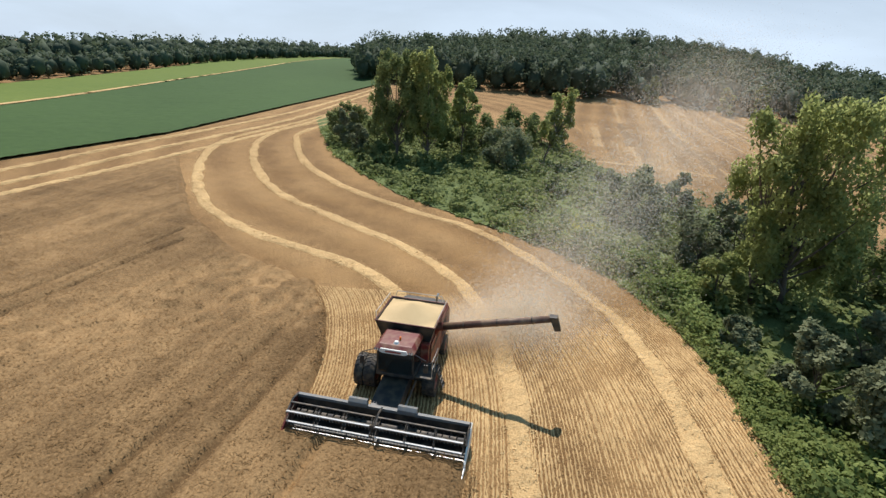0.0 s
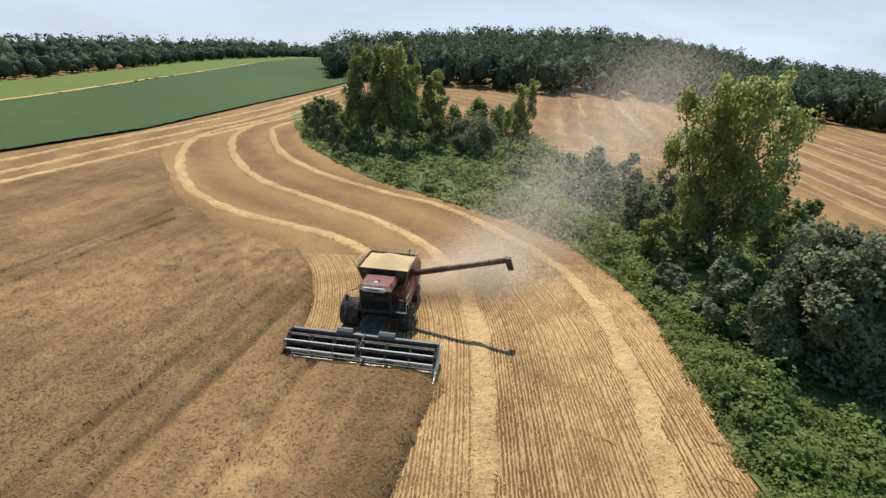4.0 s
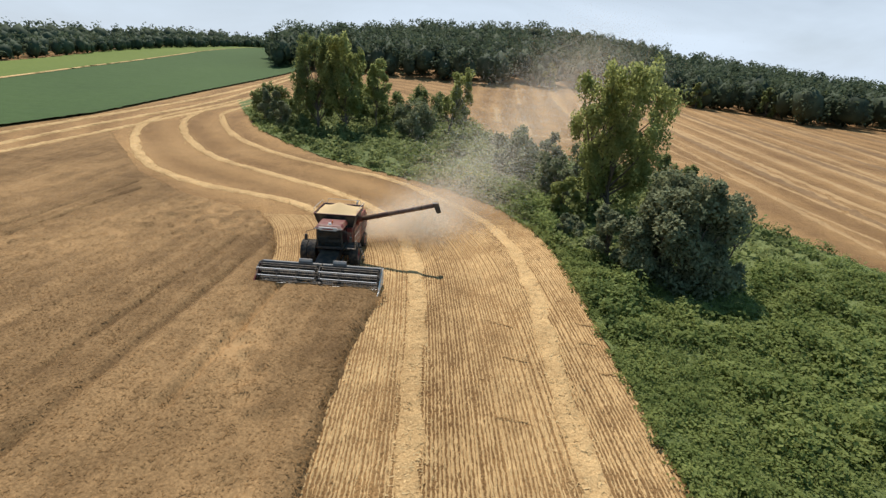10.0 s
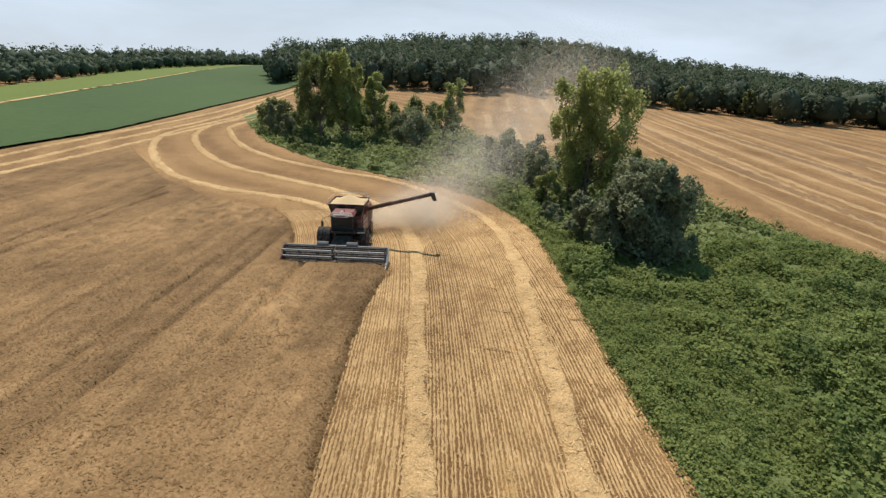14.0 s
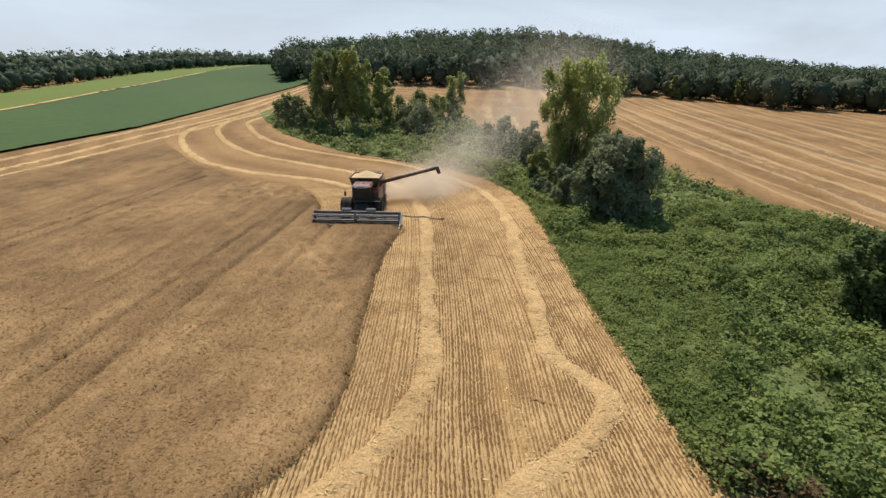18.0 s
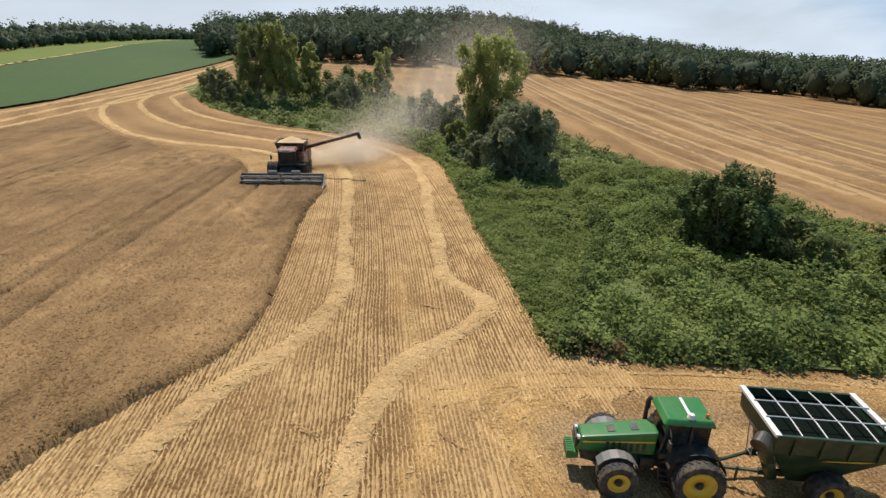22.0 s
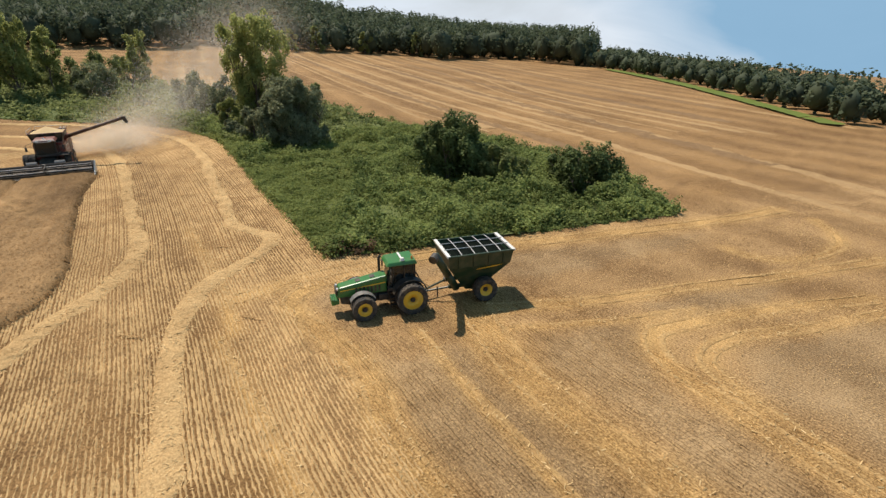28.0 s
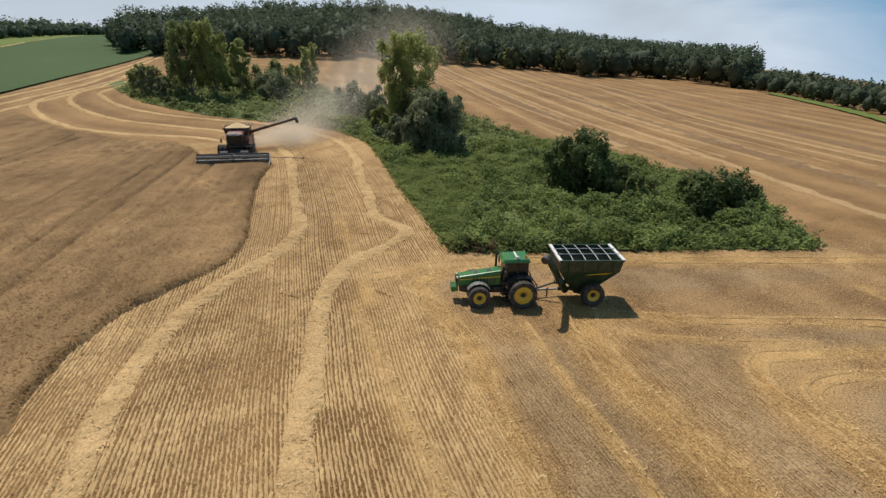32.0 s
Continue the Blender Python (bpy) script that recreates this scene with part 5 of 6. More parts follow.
def lathe(profile, axis="x", n=40, bm=None):
    """A closed outline of (radius, offset along the axis) turned round the axis."""
    bm = bm or bmesh.new()
    rings = []
    for i in range(n):
        t = 2 * math.pi * i / n
        c, s = math.cos(t), math.sin(t)
        rings.append([bm.verts.new((o, r * c, r * s) if axis == "x" else (r * c, o, r * s)) for r, o in profile])
    for i in range(n):
        a, b = rings[i], rings[(i + 1) % n]
        for k in range(len(profile)):
            m = (k + 1) % len(profile)
            bm.faces.new((a[k], a[m], b[m], b[k]))
    return bm


def wheel(parent, at, radius, width, axis, rim_mat, lugs=22, dish=0.10, out=-1, rim_share=0.56):
    """A farm wheel: hub, rim and a tyre with slanting lugs. out: the side of the axis that the dish faces."""
    w, rr = width / 2, radius * rim_share
    tyre_prof = [(rr, -w * 0.72), (rr + 0.05, -w * 0.9), (radius * 0.82, -w), (radius * 0.93, -w * 0.93), (radius * 0.955, -w * 0.6), (radius * 0.965, 0), (radius * 0.955, w * 0.6), (radius * 0.93, w * 0.93), (radius * 0.82, w), (rr + 0.05, w * 0.9), (rr, w * 0.72)]
    rim_prof = [(rr + 0.005, -w * 0.76), (rr + 0.03, -w * 0.74), (rr + 0.01, 0), (rr + 0.03, w * 0.74), (rr + 0.005, w * 0.76), (rr - 0.04, w * 0.6), (rr - 0.07, out * dish + 0.03), (0.16, out * dish * 0.4 + 0.03), (0.16, out * dish * 0.4 - 0.03), (rr - 0.07, out * dish - 0.03), (rr - 0.04, -w * 0.6)]
    hub_bm = rod((-0.10, 0, 0), (0.10, 0, 0), 0.17, n=16) if axis == "x" else rod((0, -0.10, 0), (0, 0.10, 0), 0.17, n=16)
    for k in range(8):
        t = 2 * math.pi * k / 8
        p = (out * 0.13, 0.11 * math.cos(t), 0.11 * math.sin(t)) if axis == "x" else (0.11 * math.cos(t), out * 0.13, 0.11 * math.sin(t))
        q = (out * 0.09, p[1], p[2]) if axis == "x" else (p[0], out * 0.09, p[2])
        rod(p, q, 0.018, n=6, bm=hub_bm)
    hub = part("wheel", hub_bm, DARK_METAL, parent, turn=Matrix.Translation(at))
    bm = lathe(tyre_prof, axis)
    for side in (-1, 1):
        for k in range(lugs):
            t0 = 2 * math.pi * (k + 0.5 * (side > 0)) / lugs
            a, b = [], []
            for u, dt in ((0.04, 0.0), (0.98, 0.16)):
                for e in (-0.028, 0.028):
                    for h in (0.94, 1.0):
                        r = radius * (h if u < 0.5 else h - 0.03)
                        t = t0 + dt + e
                        o = side * w * u
                        p = (o, r * math.cos(t), r * math.sin(t)) if axis == "x" else (r * math.cos(t), o, r * math.sin(t))
                        (a if u < 0.5 else b).append(p)
            hexa(bm, [a[0], a[2], b[2], b[0]], [a[1], a[3], b[3], b[1]])
    part("tyre", bm, RUBBER, hub, "black rubber tyre with dusty lugs")
    part("rim", lathe(rim_prof, axis), rim_mat, hub, smooth=True)
    return hub


def glass(name, tint=(0.03, 0.04, 0.04)):
    m = bpy.data.materials.new(name)
    m.use_nodes = True
    b = m.node_tree.nodes["Principled BSDF"]
    b.inputs["Base Color"].default_value = (*tint, 1)
    b.inputs["Roughness"].default_value = 0.06
    b.inputs["Transmission Weight"].default_value = 0.55
    b.inputs["IOR"].default_value = 1.45
    return m


DUST = (0.36, 0.26, 0.15)
RED = mat("red paint", (0.20, 0.018, 0.014), 0.42, vary=0.25, scale=1.2, fine=0.12, fine_scale=18, dirt=DUST, dirt_amount=0.6)
DARK_RED = mat("dark red paint", (0.12, 0.012, 0.010), 0.5, vary=0.25, scale=1.5, fine=0.1, dirt=DUST, dirt_amount=0.4)
TUBE = mat("dusty tube paint", (0.10, 0.045, 0.03), 0.6, vary=0.25, scale=1.5, fine=0.1, dirt=DUST, dirt_amount=0.5)
BLACK = mat("black panels", (0.018, 0.018, 0.018), 0.5, vary=0.3, scale=1.5, fine=0.2, dirt=DUST, dirt_amount=0.22)
DARK_METAL = mat("dark steel", (0.035, 0.032, 0.03), 0.6, 0.2, vary=0.3, scale=2.0, fine=0.25, dirt=DUST, dirt_amount=0.35)
STEEL = mat("worn steel", (0.55, 0.55, 0.53), 0.38, 0.85, vary=0.25, scale=2.0, fine=0.2, dirt=DUST, dirt_amount=0.25)
GREY_PAINT = mat("grey paint", (0.42, 0.43, 0.43), 0.5, 0.1, vary=0.15, scale=2.0, fine=0.1, dirt=DUST, dirt_amount=0.3)
WHITE_PAINT = mat("white paint", (0.64, 0.64, 0.60), 0.5, vary=0.12, scale=2.0, fine=0.1, dirt=DUST, dirt_amount=0.2)
RUBBER = mat("rubber", (0.026, 0.025, 0.024), 0.85, vary=0.3, scale=3.0, fine=0.3, fine_scale=30, dirt=(0.20, 0.15, 0.09), dirt_amount=0.5)
GREEN = mat("green paint", (0.024, 0.150, 0.034), 0.32, vary=0.15, scale=1.2, fine=0.08, dirt=DUST, dirt_amount=0.12)
DARK_GREEN = mat("dark green paint", (0.008, 0.034, 0.015), 0.45, vary=0.2, scale=1.2, fine=0.1, dirt=DUST, dirt_amount=0.12)
YELLOW = mat("yellow paint", (0.68, 0.42, 0.03), 0.42, vary=0.15, scale=2.0, fine=0.1, dirt=DUST, dirt_amount=0.3)
GRAIN = field_mat("grain", (0.42, 0.29, 0.14), (0.66, 0.50, 0.29), fine=30.0, contrast=0.6, bump=0.01)
GLASS = glass("cab glass")
ORANGE = mat("orange lamp", (0.7, 0.16, 0.02), 0.3)
LENS = mat("clear lens", (0.8, 0.8, 0.78), 0.1, 0.4)
FENDER = mat("grey plastic", (0.13, 0.135, 0.135), 0.5, vary=0.15, scale=2.0, dirt=DUST, dirt_amount=0.3)
# near black without sheen: the shade inside the cart, put into a colour
HOPPER_SHADE = mat("hopper shade", (0.005, 0.008, 0.006), 0.95, spec=0.05, vary=0.3, scale=4, fine=0.2)
SEAT = mat("seat cloth", (0.04, 0.04, 0.045), 0.8, vary=0.2)


def combine():
    c = tagged(new("combine_harvester"), "dusty red combine harvester, full grain tank, unloading auger swung out", "combine")
    f = Vector((math.sin(radians(HEADER_TURN)), -math.cos(radians(HEADER_TURN)), 0))
    at = Vector((*HEADER_AT, 0)) - f * 4.4
    c.matrix_basis = pose(at.x, at.y, lz(at.x, at.y), 0, 0, HEADER_TURN)
    # body: flanks, rear hood, engine deck
    part("body", prism([(0.2, 1.15), (0.2, 3.0), (3.4, 3.25), (5.6, 3.2), (6.3, 2.6), (6.4, 1.5), (5.2, 1.0), (3.0, 0.85), (1.0, 0.85)], "x", -1.45, 1.45), RED, c, bevel=0.06)
    for s in (-1, 1):
        p = part("side_panel", prism([(0.5, 1.3), (0.5, 2.85), (3.3, 3.05), (3.3, 1.1), (1.4, 1.1)], "x", s * 1.47, s * 1.53), RED, c, bevel=0.02)
        part("stripe", prism([(0.6, 2.3), (0.6, 2.5), (3.2, 2.62), (3.2, 2.42)], "x", s * 1.535, s * 1.55), BLACK, p)
        part("side_panel", prism([(3.45, 1.1), (3.45, 3.05), (5.5, 3.05), (6.2, 2.5), (6.25, 1.6), (5.1, 1.15)], "x", s * 1.47, s * 1.52), DARK_RED, c, bevel=0.02)
        for k in range(5):
            block(s * 1.52 - 0.015, s * 1.52 + 0.03, 3.7, 4.9, 1.7 + 0.2 * k, 1.78 + 0.2 * k, bm=(bm := bmesh.new()))
            part("vent_slat", bm, BLACK, p)
    part("engine_deck", block(-1.3, 1.3, 3.5, 5.5, 3.22, 3.42), BLACK, c, bevel=0.03)
    part("air_intake", rod((-0.85, 4.2, 3.4), (-0.85, 4.2, 3.85), 0.32, n=20), BLACK, c)
    part("exhaust", pipe([(0.9, 4.6, 3.4), (0.9, 4.6, 4.0), (0.95, 4.75, 4.12)], 0.075), STEEL, c)
    part("straw_hood", prism([(6.0, 1.3), (6.1, 2.3), (6.7, 1.6), (6.75, 0.95), (6.2, 0.9)], "x", -1.2, 1.2), DARK_METAL, c, bevel=0.03)
    for s in (-1, 1):
        part("spreader_disc", rod((s * 0.6, 6.65, 0.92), (s * 0.6, 6.65, 1.0), 0.45, n=20), DARK_METAL, c)
    # grain tank with flared sides and heaped grain
    def flare(z0, z1, w0, w1, y0, y1, y2, y3, t):
        bm = bmesh.new()
        lo = [(-w0, y0, z0), (w0, y0, z0), (w0, y1, z0), (-w0, y1, z0)]
        hi = [(-w1, y2, z1), (w1, y2, z1), (w1, y3, z1), (-w1, y3, z1)]
        lin = [(x * 0.97, y + (t if y < 1.5 else -t), z) for x, y, z in lo]
        hin = [(x * 0.97, y + (t if y < 1.5 else -t), z) for x, y, z in hi]
        v = [[bm.verts.new(p) for p in r] for r in (lo, hi, hin, lin)]
        for i in range(4):
            j = (i + 1) % 4
            for a, b in ((0, 1), (1, 2), (2, 3), (3, 0)):
                bm.faces.new((v[a][i], v[a][j], v[b][j], v[b][i]))
        return bm
    tank = part("grain_tank", flare(2.95, 4.1, 1.4, 1.72, 0.5, 3.3, 0.15, 3.5, 0.05), BLACK, c, "flared black grain tank walls with a steel rim")
    for a, b in (((-1.72, 0.15), (1.72, 0.15)), ((1.72, 0.15), (1.72, 3.5)), ((1.72, 3.5), (-1.72, 3.5)), ((-1.72, 3.5), (-1.72, 0.15))):
        part("tank_rim", rod((*a, 4.11), (*b, 4.11), 0.035, n=8), DARK_RED, tank)
    bm = bmesh.new()
    g = 22
    grid = [[bm.verts.new((-1.62 + 3.24 * i / g, 0.26 + 3.14 * j / g, 4.0 + 0.68 * max(0, 1 - math.hypot((i / g - 0.5) * 1.9, (j / g - 0.5) * 1.9)) + 0.02 * random.random())) for j in range(g + 1)] for i in range(g + 1)]
    for i in range(g):
        for j in range(g):
            bm.faces.new((grid[i][j], grid[i + 1][j], grid[i + 1][j + 1], grid[i][j + 1]))
    part("grain", bm, GRAIN, tank, "heaped pale wheat grain filling the tank", smooth=True)
    for s in (-1, 1):
        part("tank_rail", pipe([(s * 1.72, 0.4, 4.11), (s * 1.78, 0.5, 4.45), (s * 1.78, 3.2, 4.45), (s * 1.72, 3.3, 4.11)], 0.022, 6), STEEL, tank)
    part("tank_rail", pipe([(-1.5, 3.5, 4.11), (-1.4, 3.55, 4.5), (1.4, 3.55, 4.5), (1.5, 3.5, 4.11)], 0.022, 6), STEEL, tank)
    # cab
    cab = part("cab", block(-1.05, 1.05, -1.55, 0.45, 1.75, 1.95), BLACK, c, bevel=0.03)
    for x, y, dx, dy in ((-0.98, -1.5, 0.0, -0.12), (0.98, -1.5, 0.0, -0.12), (-0.98, 0.35, 0.0, 0.0), (0.98, 0.35, 0.0, 0.0)):
        part("pillar", rod((x, y, 1.9), (x + dx, y + dy, 3.5), 0.05, n=8), BLACK, cab)
    part("windscreen", hexa(bmesh.new(), [(-0.93, -1.52, 1.98), (0.93, -1.52, 1.98), (0.93, -1.50, 1.98), (-0.93, -1.50, 1.98)], [(-0.93, -1.64, 3.46), (0.93, -1.64, 3.46), (0.93, -1.62, 3.46), (-0.93, -1.62, 3.46)]), GLASS, cab)
    for s in (-1, 1):
        part("side_window", block(s * 0.99 - 0.012, s * 0.99 + 0.012, -1.42, 0.28, 1.98, 3.46), GLASS, cab)
    part("rear_wall", block(-0.98, 0.98, 0.36, 0.44, 1.95, 3.5), BLACK, cab)
    part("roof", hexa(bmesh.new(), [(-1.15, -1.95, 3.48), (1.15, -1.95, 3.48), (1.12, 0.2, 3.48), (-1.12, 0.2, 3.48)], [(-0.9, -1.6, 3.74), (0.9, -1.6, 3.74), (0.95, 0.1, 3.76), (-0.95, 0.1, 3.76)]), DARK_RED, cab, "dark red cab roof", bevel=0.05)
    part("roof_visor", prism([(-0.78, 3.5), (-0.7, 3.66), (0.7, 3.66), (0.78, 3.5), (0.6, 3.42), (-0.6, 3.42)], "y", -2.02, -1.93), WHITE_PAINT, cab, "pale visor with a plain dark mark")
    part("visor_mark", block(-0.42, 0.42, -2.035, -2.021, 3.49, 3.58), RED, cab)
    for x in (-1.0, -0.86, 0.86, 1.0):
        lamp = part("work_lamp", rod((x, -1.98, 3.55), (x, -1.9, 3.55), 0.06, n=12), BLACK, cab)
        part("lens", rod((x, -1.992, 3.55), (x, -1.978, 3.55), 0.052, n=12), LENS, lamp)
    part("beacon", rod((0.1, -1.0, 3.73), (0.1, -1.0, 3.92), 0.06, 0.05, n=12), ORANGE, cab, "orange beacon lamp")
    part("aerial_dome", rod((0, -1.4, 3.73), (0, -1.4, 3.86), 0.17, 0.1, n=16), WHITE_PAINT, cab, "pale round satellite receiver")
    part("seat", block(-0.25, 0.25, -0.75, -0.25, 1.95, 2.45), SEAT, cab, bevel=0.05)
    part("seat_back", block(-0.25, 0.25, -0.32, -0.18, 2.4, 3.05), SEAT, cab, bevel=0.05)
    part("steering_column", pipe([(0, -1.25, 1.95), (0, -1.0, 2.55)], 0.05), BLACK, cab)
    for s in (-1, 1):
        arm = part("mirror_arm", pipe([(s * 1.1, -1.7, 3.4), (s * 1.75, -1.85, 3.2), (s * 1.75, -1.85, 2.95)], 0.025, 6), BLACK, cab)
        part("mirror", block(s * 1.75 - 0.11, s * 1.75 + 0.11, -1.9, -1.8, 2.5, 2.98), BLACK, arm, bevel=0.02)
    # platform, ladder and rails on the unloading side
    plat = part("platform", block(1.08, 2.0, -1.3, 0.35, 1.72, 1.8), DARK_METAL, c, bevel=0.01)
    for y in (-1.25, -0.5, 0.3):
        part("rail_post", rod((1.97, y, 1.8), (1.97, y, 2.85), 0.022, n=6), STEEL, plat)
    for z in (2.35, 2.85):
        part("rail", rod((1.97, -1.25, z), (1.97, 0.3, z), 0.022, n=6), STEEL, plat)
    lad = part("ladder", pipe([(2.02, -0.2, 1.75), (2.45, -0.2, 0.55)], 0.03, 6), DARK_METAL, c)
    part("ladder_side", pipe([(2.02, 0.3, 1.75), (2.45, 0.3, 0.55)], 0.03, 6), DARK_METAL, lad)
    for k in range(5):
        u = (k + 0.5) / 5
        part("rung", block(2.02 + 0.43 * u - 0.06, 2.02 + 0.43 * u + 0.06, -0.2, 0.3, 1.75 - 1.2 * u - 0.015, 1.75 - 1.2 * u + 0.015), DARK_METAL, lad)
    # running gear
    part("front_axle", rod((-1.6, 0, 0.95), (1.6, 0, 0.95), 0.2, n=14), DARK_METAL, c)
    part("rear_axle", rod((-1.4, 4.6, 0.68), (1.4, 4.6, 0.68), 0.13, n=12), DARK_METAL, c)
    for s in (-1, 1):
        wheel(c, (s * 1.72, 0, 0.95), 0.95, 0.72, "x", RED, 22, 0.12, s)
        wheel(c, (s * 2.36, 0, 0.95), 0.95, 0.52, "x", RED, 22, 0.12, s) if s < 0 else None
        wheel(c, (s * 1.45, 4.6, 0.68), 0.68, 0.5, "x", RED, 18, 0.08, s)
    part("feeder_house", hexa(bmesh.new(), [(-0.75, -3.55, 0.42), (0.75, -3.55, 0.42), (0.75, 0.3, 1.15), (-0.75, 0.3, 1.15)], [(-0.75, -3.55, 1.12), (0.75, -3.55, 1.12), (0.75, 0.3, 1.85), (-0.75, 0.3, 1.85)]), BLACK, c, bevel=0.03)
    for s in (-1, 1):
        part("lift_ram", pipe([(s * 0.85, 0.0, 0.75), (s * 0.85, -2.6, 0.55)], 0.06), STEEL, c)
    # unloading auger
    tip = Vector((7.9, 1.2, 5.15))
    root_p = Vector((1.55, 1.9, 3.3))
    aug = part("unloading_auger", rod(root_p, tip, 0.21, 0.19, n=20), TUBE, c, "long dusty brown-red unloading tube", smooth=True)
    part("elbow", pipe([(1.3, 2.0, 2.7), tuple(root_p), tuple(root_p + (tip - root_p) * 0.06)], 0.25, 16), DARK_RED, aug)
    part("spout", hexa(bmesh.new(), [tip + Vector(p) for p in ((0.28, -0.2, -0.62), (0.62, -0.2, -0.55), (0.62, 0.2, -0.55), (0.28, 0.2, -0.62))], [tip + Vector(p) for p in ((-0.1, -0.21, 0.2), (0.35, -0.21, 0.22), (0.35, 0.21, 0.22), (-0.1, 0.21, 0.2))]), BLACK, aug, "black rubber spout bent downwards", bevel=0.03)
    for u in (0.25, 0.55, 0.85):
        p = root_p.lerp(tip, u)
        d = (tip - root_p).normalized() * 0.03
        part("band", rod(p - d, p + d, 0.225, n=20), DARK_METAL, aug)
    # header: the wide cutting table with its reel
    W = 4.55
    hd = part("header", prism([(-3.75, 0.22), (-3.75, 1.2), (-3.65, 1.2), (-3.6, 0.3), (-4.35, 0.10), (-4.9, 0.10), (-4.9, 0.16), (-4.3, 0.2)], "x", -W, W), BLACK, c, "wide black header with a divided bat reel")
    part("top_beam", block(-W, W, -3.82, -3.62, 1.16, 1.32), FENDER, hd, bevel=0.02)
    for s in (-1, 1):
        part("end_shield", prism([(-3.6, 0.12), (-3.6, 1.3), (-4.1, 1.3), (-5.0, 0.75), (-5.75, 0.2), (-5.7, 0.08)], "x", s * W, s * (W + 0.09)), DARK_RED if s < 0 else WHITE_PAINT, hd, bevel=0.02)
        part("divider", rod((s * (W + 0.05), -5.6, 0.2), (s * (W + 0.05), -6.25, 0.12), 0.09, 0.02, n=10), STEEL, hd)
    part("table_auger", rod((-W + 0.1, -4.15, 0.5), (W - 0.1, -4.15, 0.5), 0.2, n=18), DARK_METAL, hd)
    bm = bmesh.new()
    for s in (-1, 1):
        for k in range(150):
            t = k * 0.42
            x0 = s * (W - 0.1 - k * (W - 0.9) / 150)
            x1 = s * (W - 0.1 - (k + 1) * (W - 0.9) / 150)
            t1 = (k + 1) * 0.42
            pts = [(x0, 0.2, t), (x1, 0.2, t1), (x1, 0.31, t1), (x0, 0.31, t)]
            bm.faces.new([bm.verts.new((x, -4.15 + r * math.cos(a), 0.5 + r * math.sin(a) * s)) for x, r, a in pts])
    tagged(part("auger_flight", bm, DARK_METAL, hd), kind="stuff")
    bm = bmesh.new()
    for k in range(119):
        x = -W + 0.05 + k * (2 * W - 0.1) / 118
        hexa(bm, [(x - 0.02, -5.0, 0.10), (x + 0.02, -5.0, 0.10), (x + 0.005, -5.16, 0.11), (x - 0.005, -5.16, 0.11)], [(x - 0.02, -5.0, 0.14), (x + 0.02, -5.0, 0.14), (x + 0.005, -5.16, 0.12), (x - 0.005, -5.16, 0.12)])
    tagged(part("knife", bm, STEEL, hd), kind="stuff")
    cy, cz, R = -4.85, 0.98, 0.53
    for s0, s1 in ((-W + 0.12, -0.14), (0.14, W - 0.12)):
        reel = part("reel_shaft", rod((s0, cy, cz), (s1, cy, cz), 0.09, n=14), DARK_METAL, hd)
        for k in range(6):
            t = 2 * math.pi * (k + 0.35) / 6
            y, z = cy + R * math.cos(t), cz + R * math.sin(t)
            bat = part("bat", block(s0, s1, y - 0.045, y + 0.045, z - 0.022, z + 0.022), GREY_PAINT if k in (2, 3) else DARK_METAL, reel)
            bm = bmesh.new()
            n = 26
            for j in range(n):
                x = s0 + 0.06 + j * (s1 - s0 - 0.12) / (n - 1)
                rod((x, y, z), (x, y + 0.06, z - 0.26), 0.008, n=4, bm=bm)
            tagged(part("tines", bm, GREY_PAINT if k in (2, 3) else DARK_METAL, bat), kind="stuff")
        for j in range(4):
            x = s0 + (s1 - s0) * j / 3
            bm = bmesh.new()
            for k in range(6):
                t, t2 = 2 * math.pi * (k + 0.35) / 6, 2 * math.pi * (k + 1.35) / 6
                rod((x, cy, cz), (x, cy + R * math.cos(t), cz + R * math.sin(t)), 0.022, n=6, bm=bm)
                rod((x, cy + R * math.cos(t), cz + R * math.sin(t)), (x, cy + R * math.cos(t2), cz + R * math.sin(t2)), 0.015, n=5, bm=bm)
            part("spider", bm, DARK_METAL, reel)
    for x in (-W, 0.0, W):
        part("reel_arm", pipe([(x, -3.7, 1.28), (x, -4.3, 1.36), (x, -5.05, 1.02)], 0.06, 8), BLACK, hd)
    for x0, x1 in ((-1.75, -0.75), (0.85, 1.85)):
        part("drive_cover", prism([(-3.95, 1.3), (-3.6, 1.3), (-3.6, 1.62), (-3.8, 1.66), (-3.95, 1.5)], "x", x0, x1), FENDER, hd, bevel=0.03)
    return c


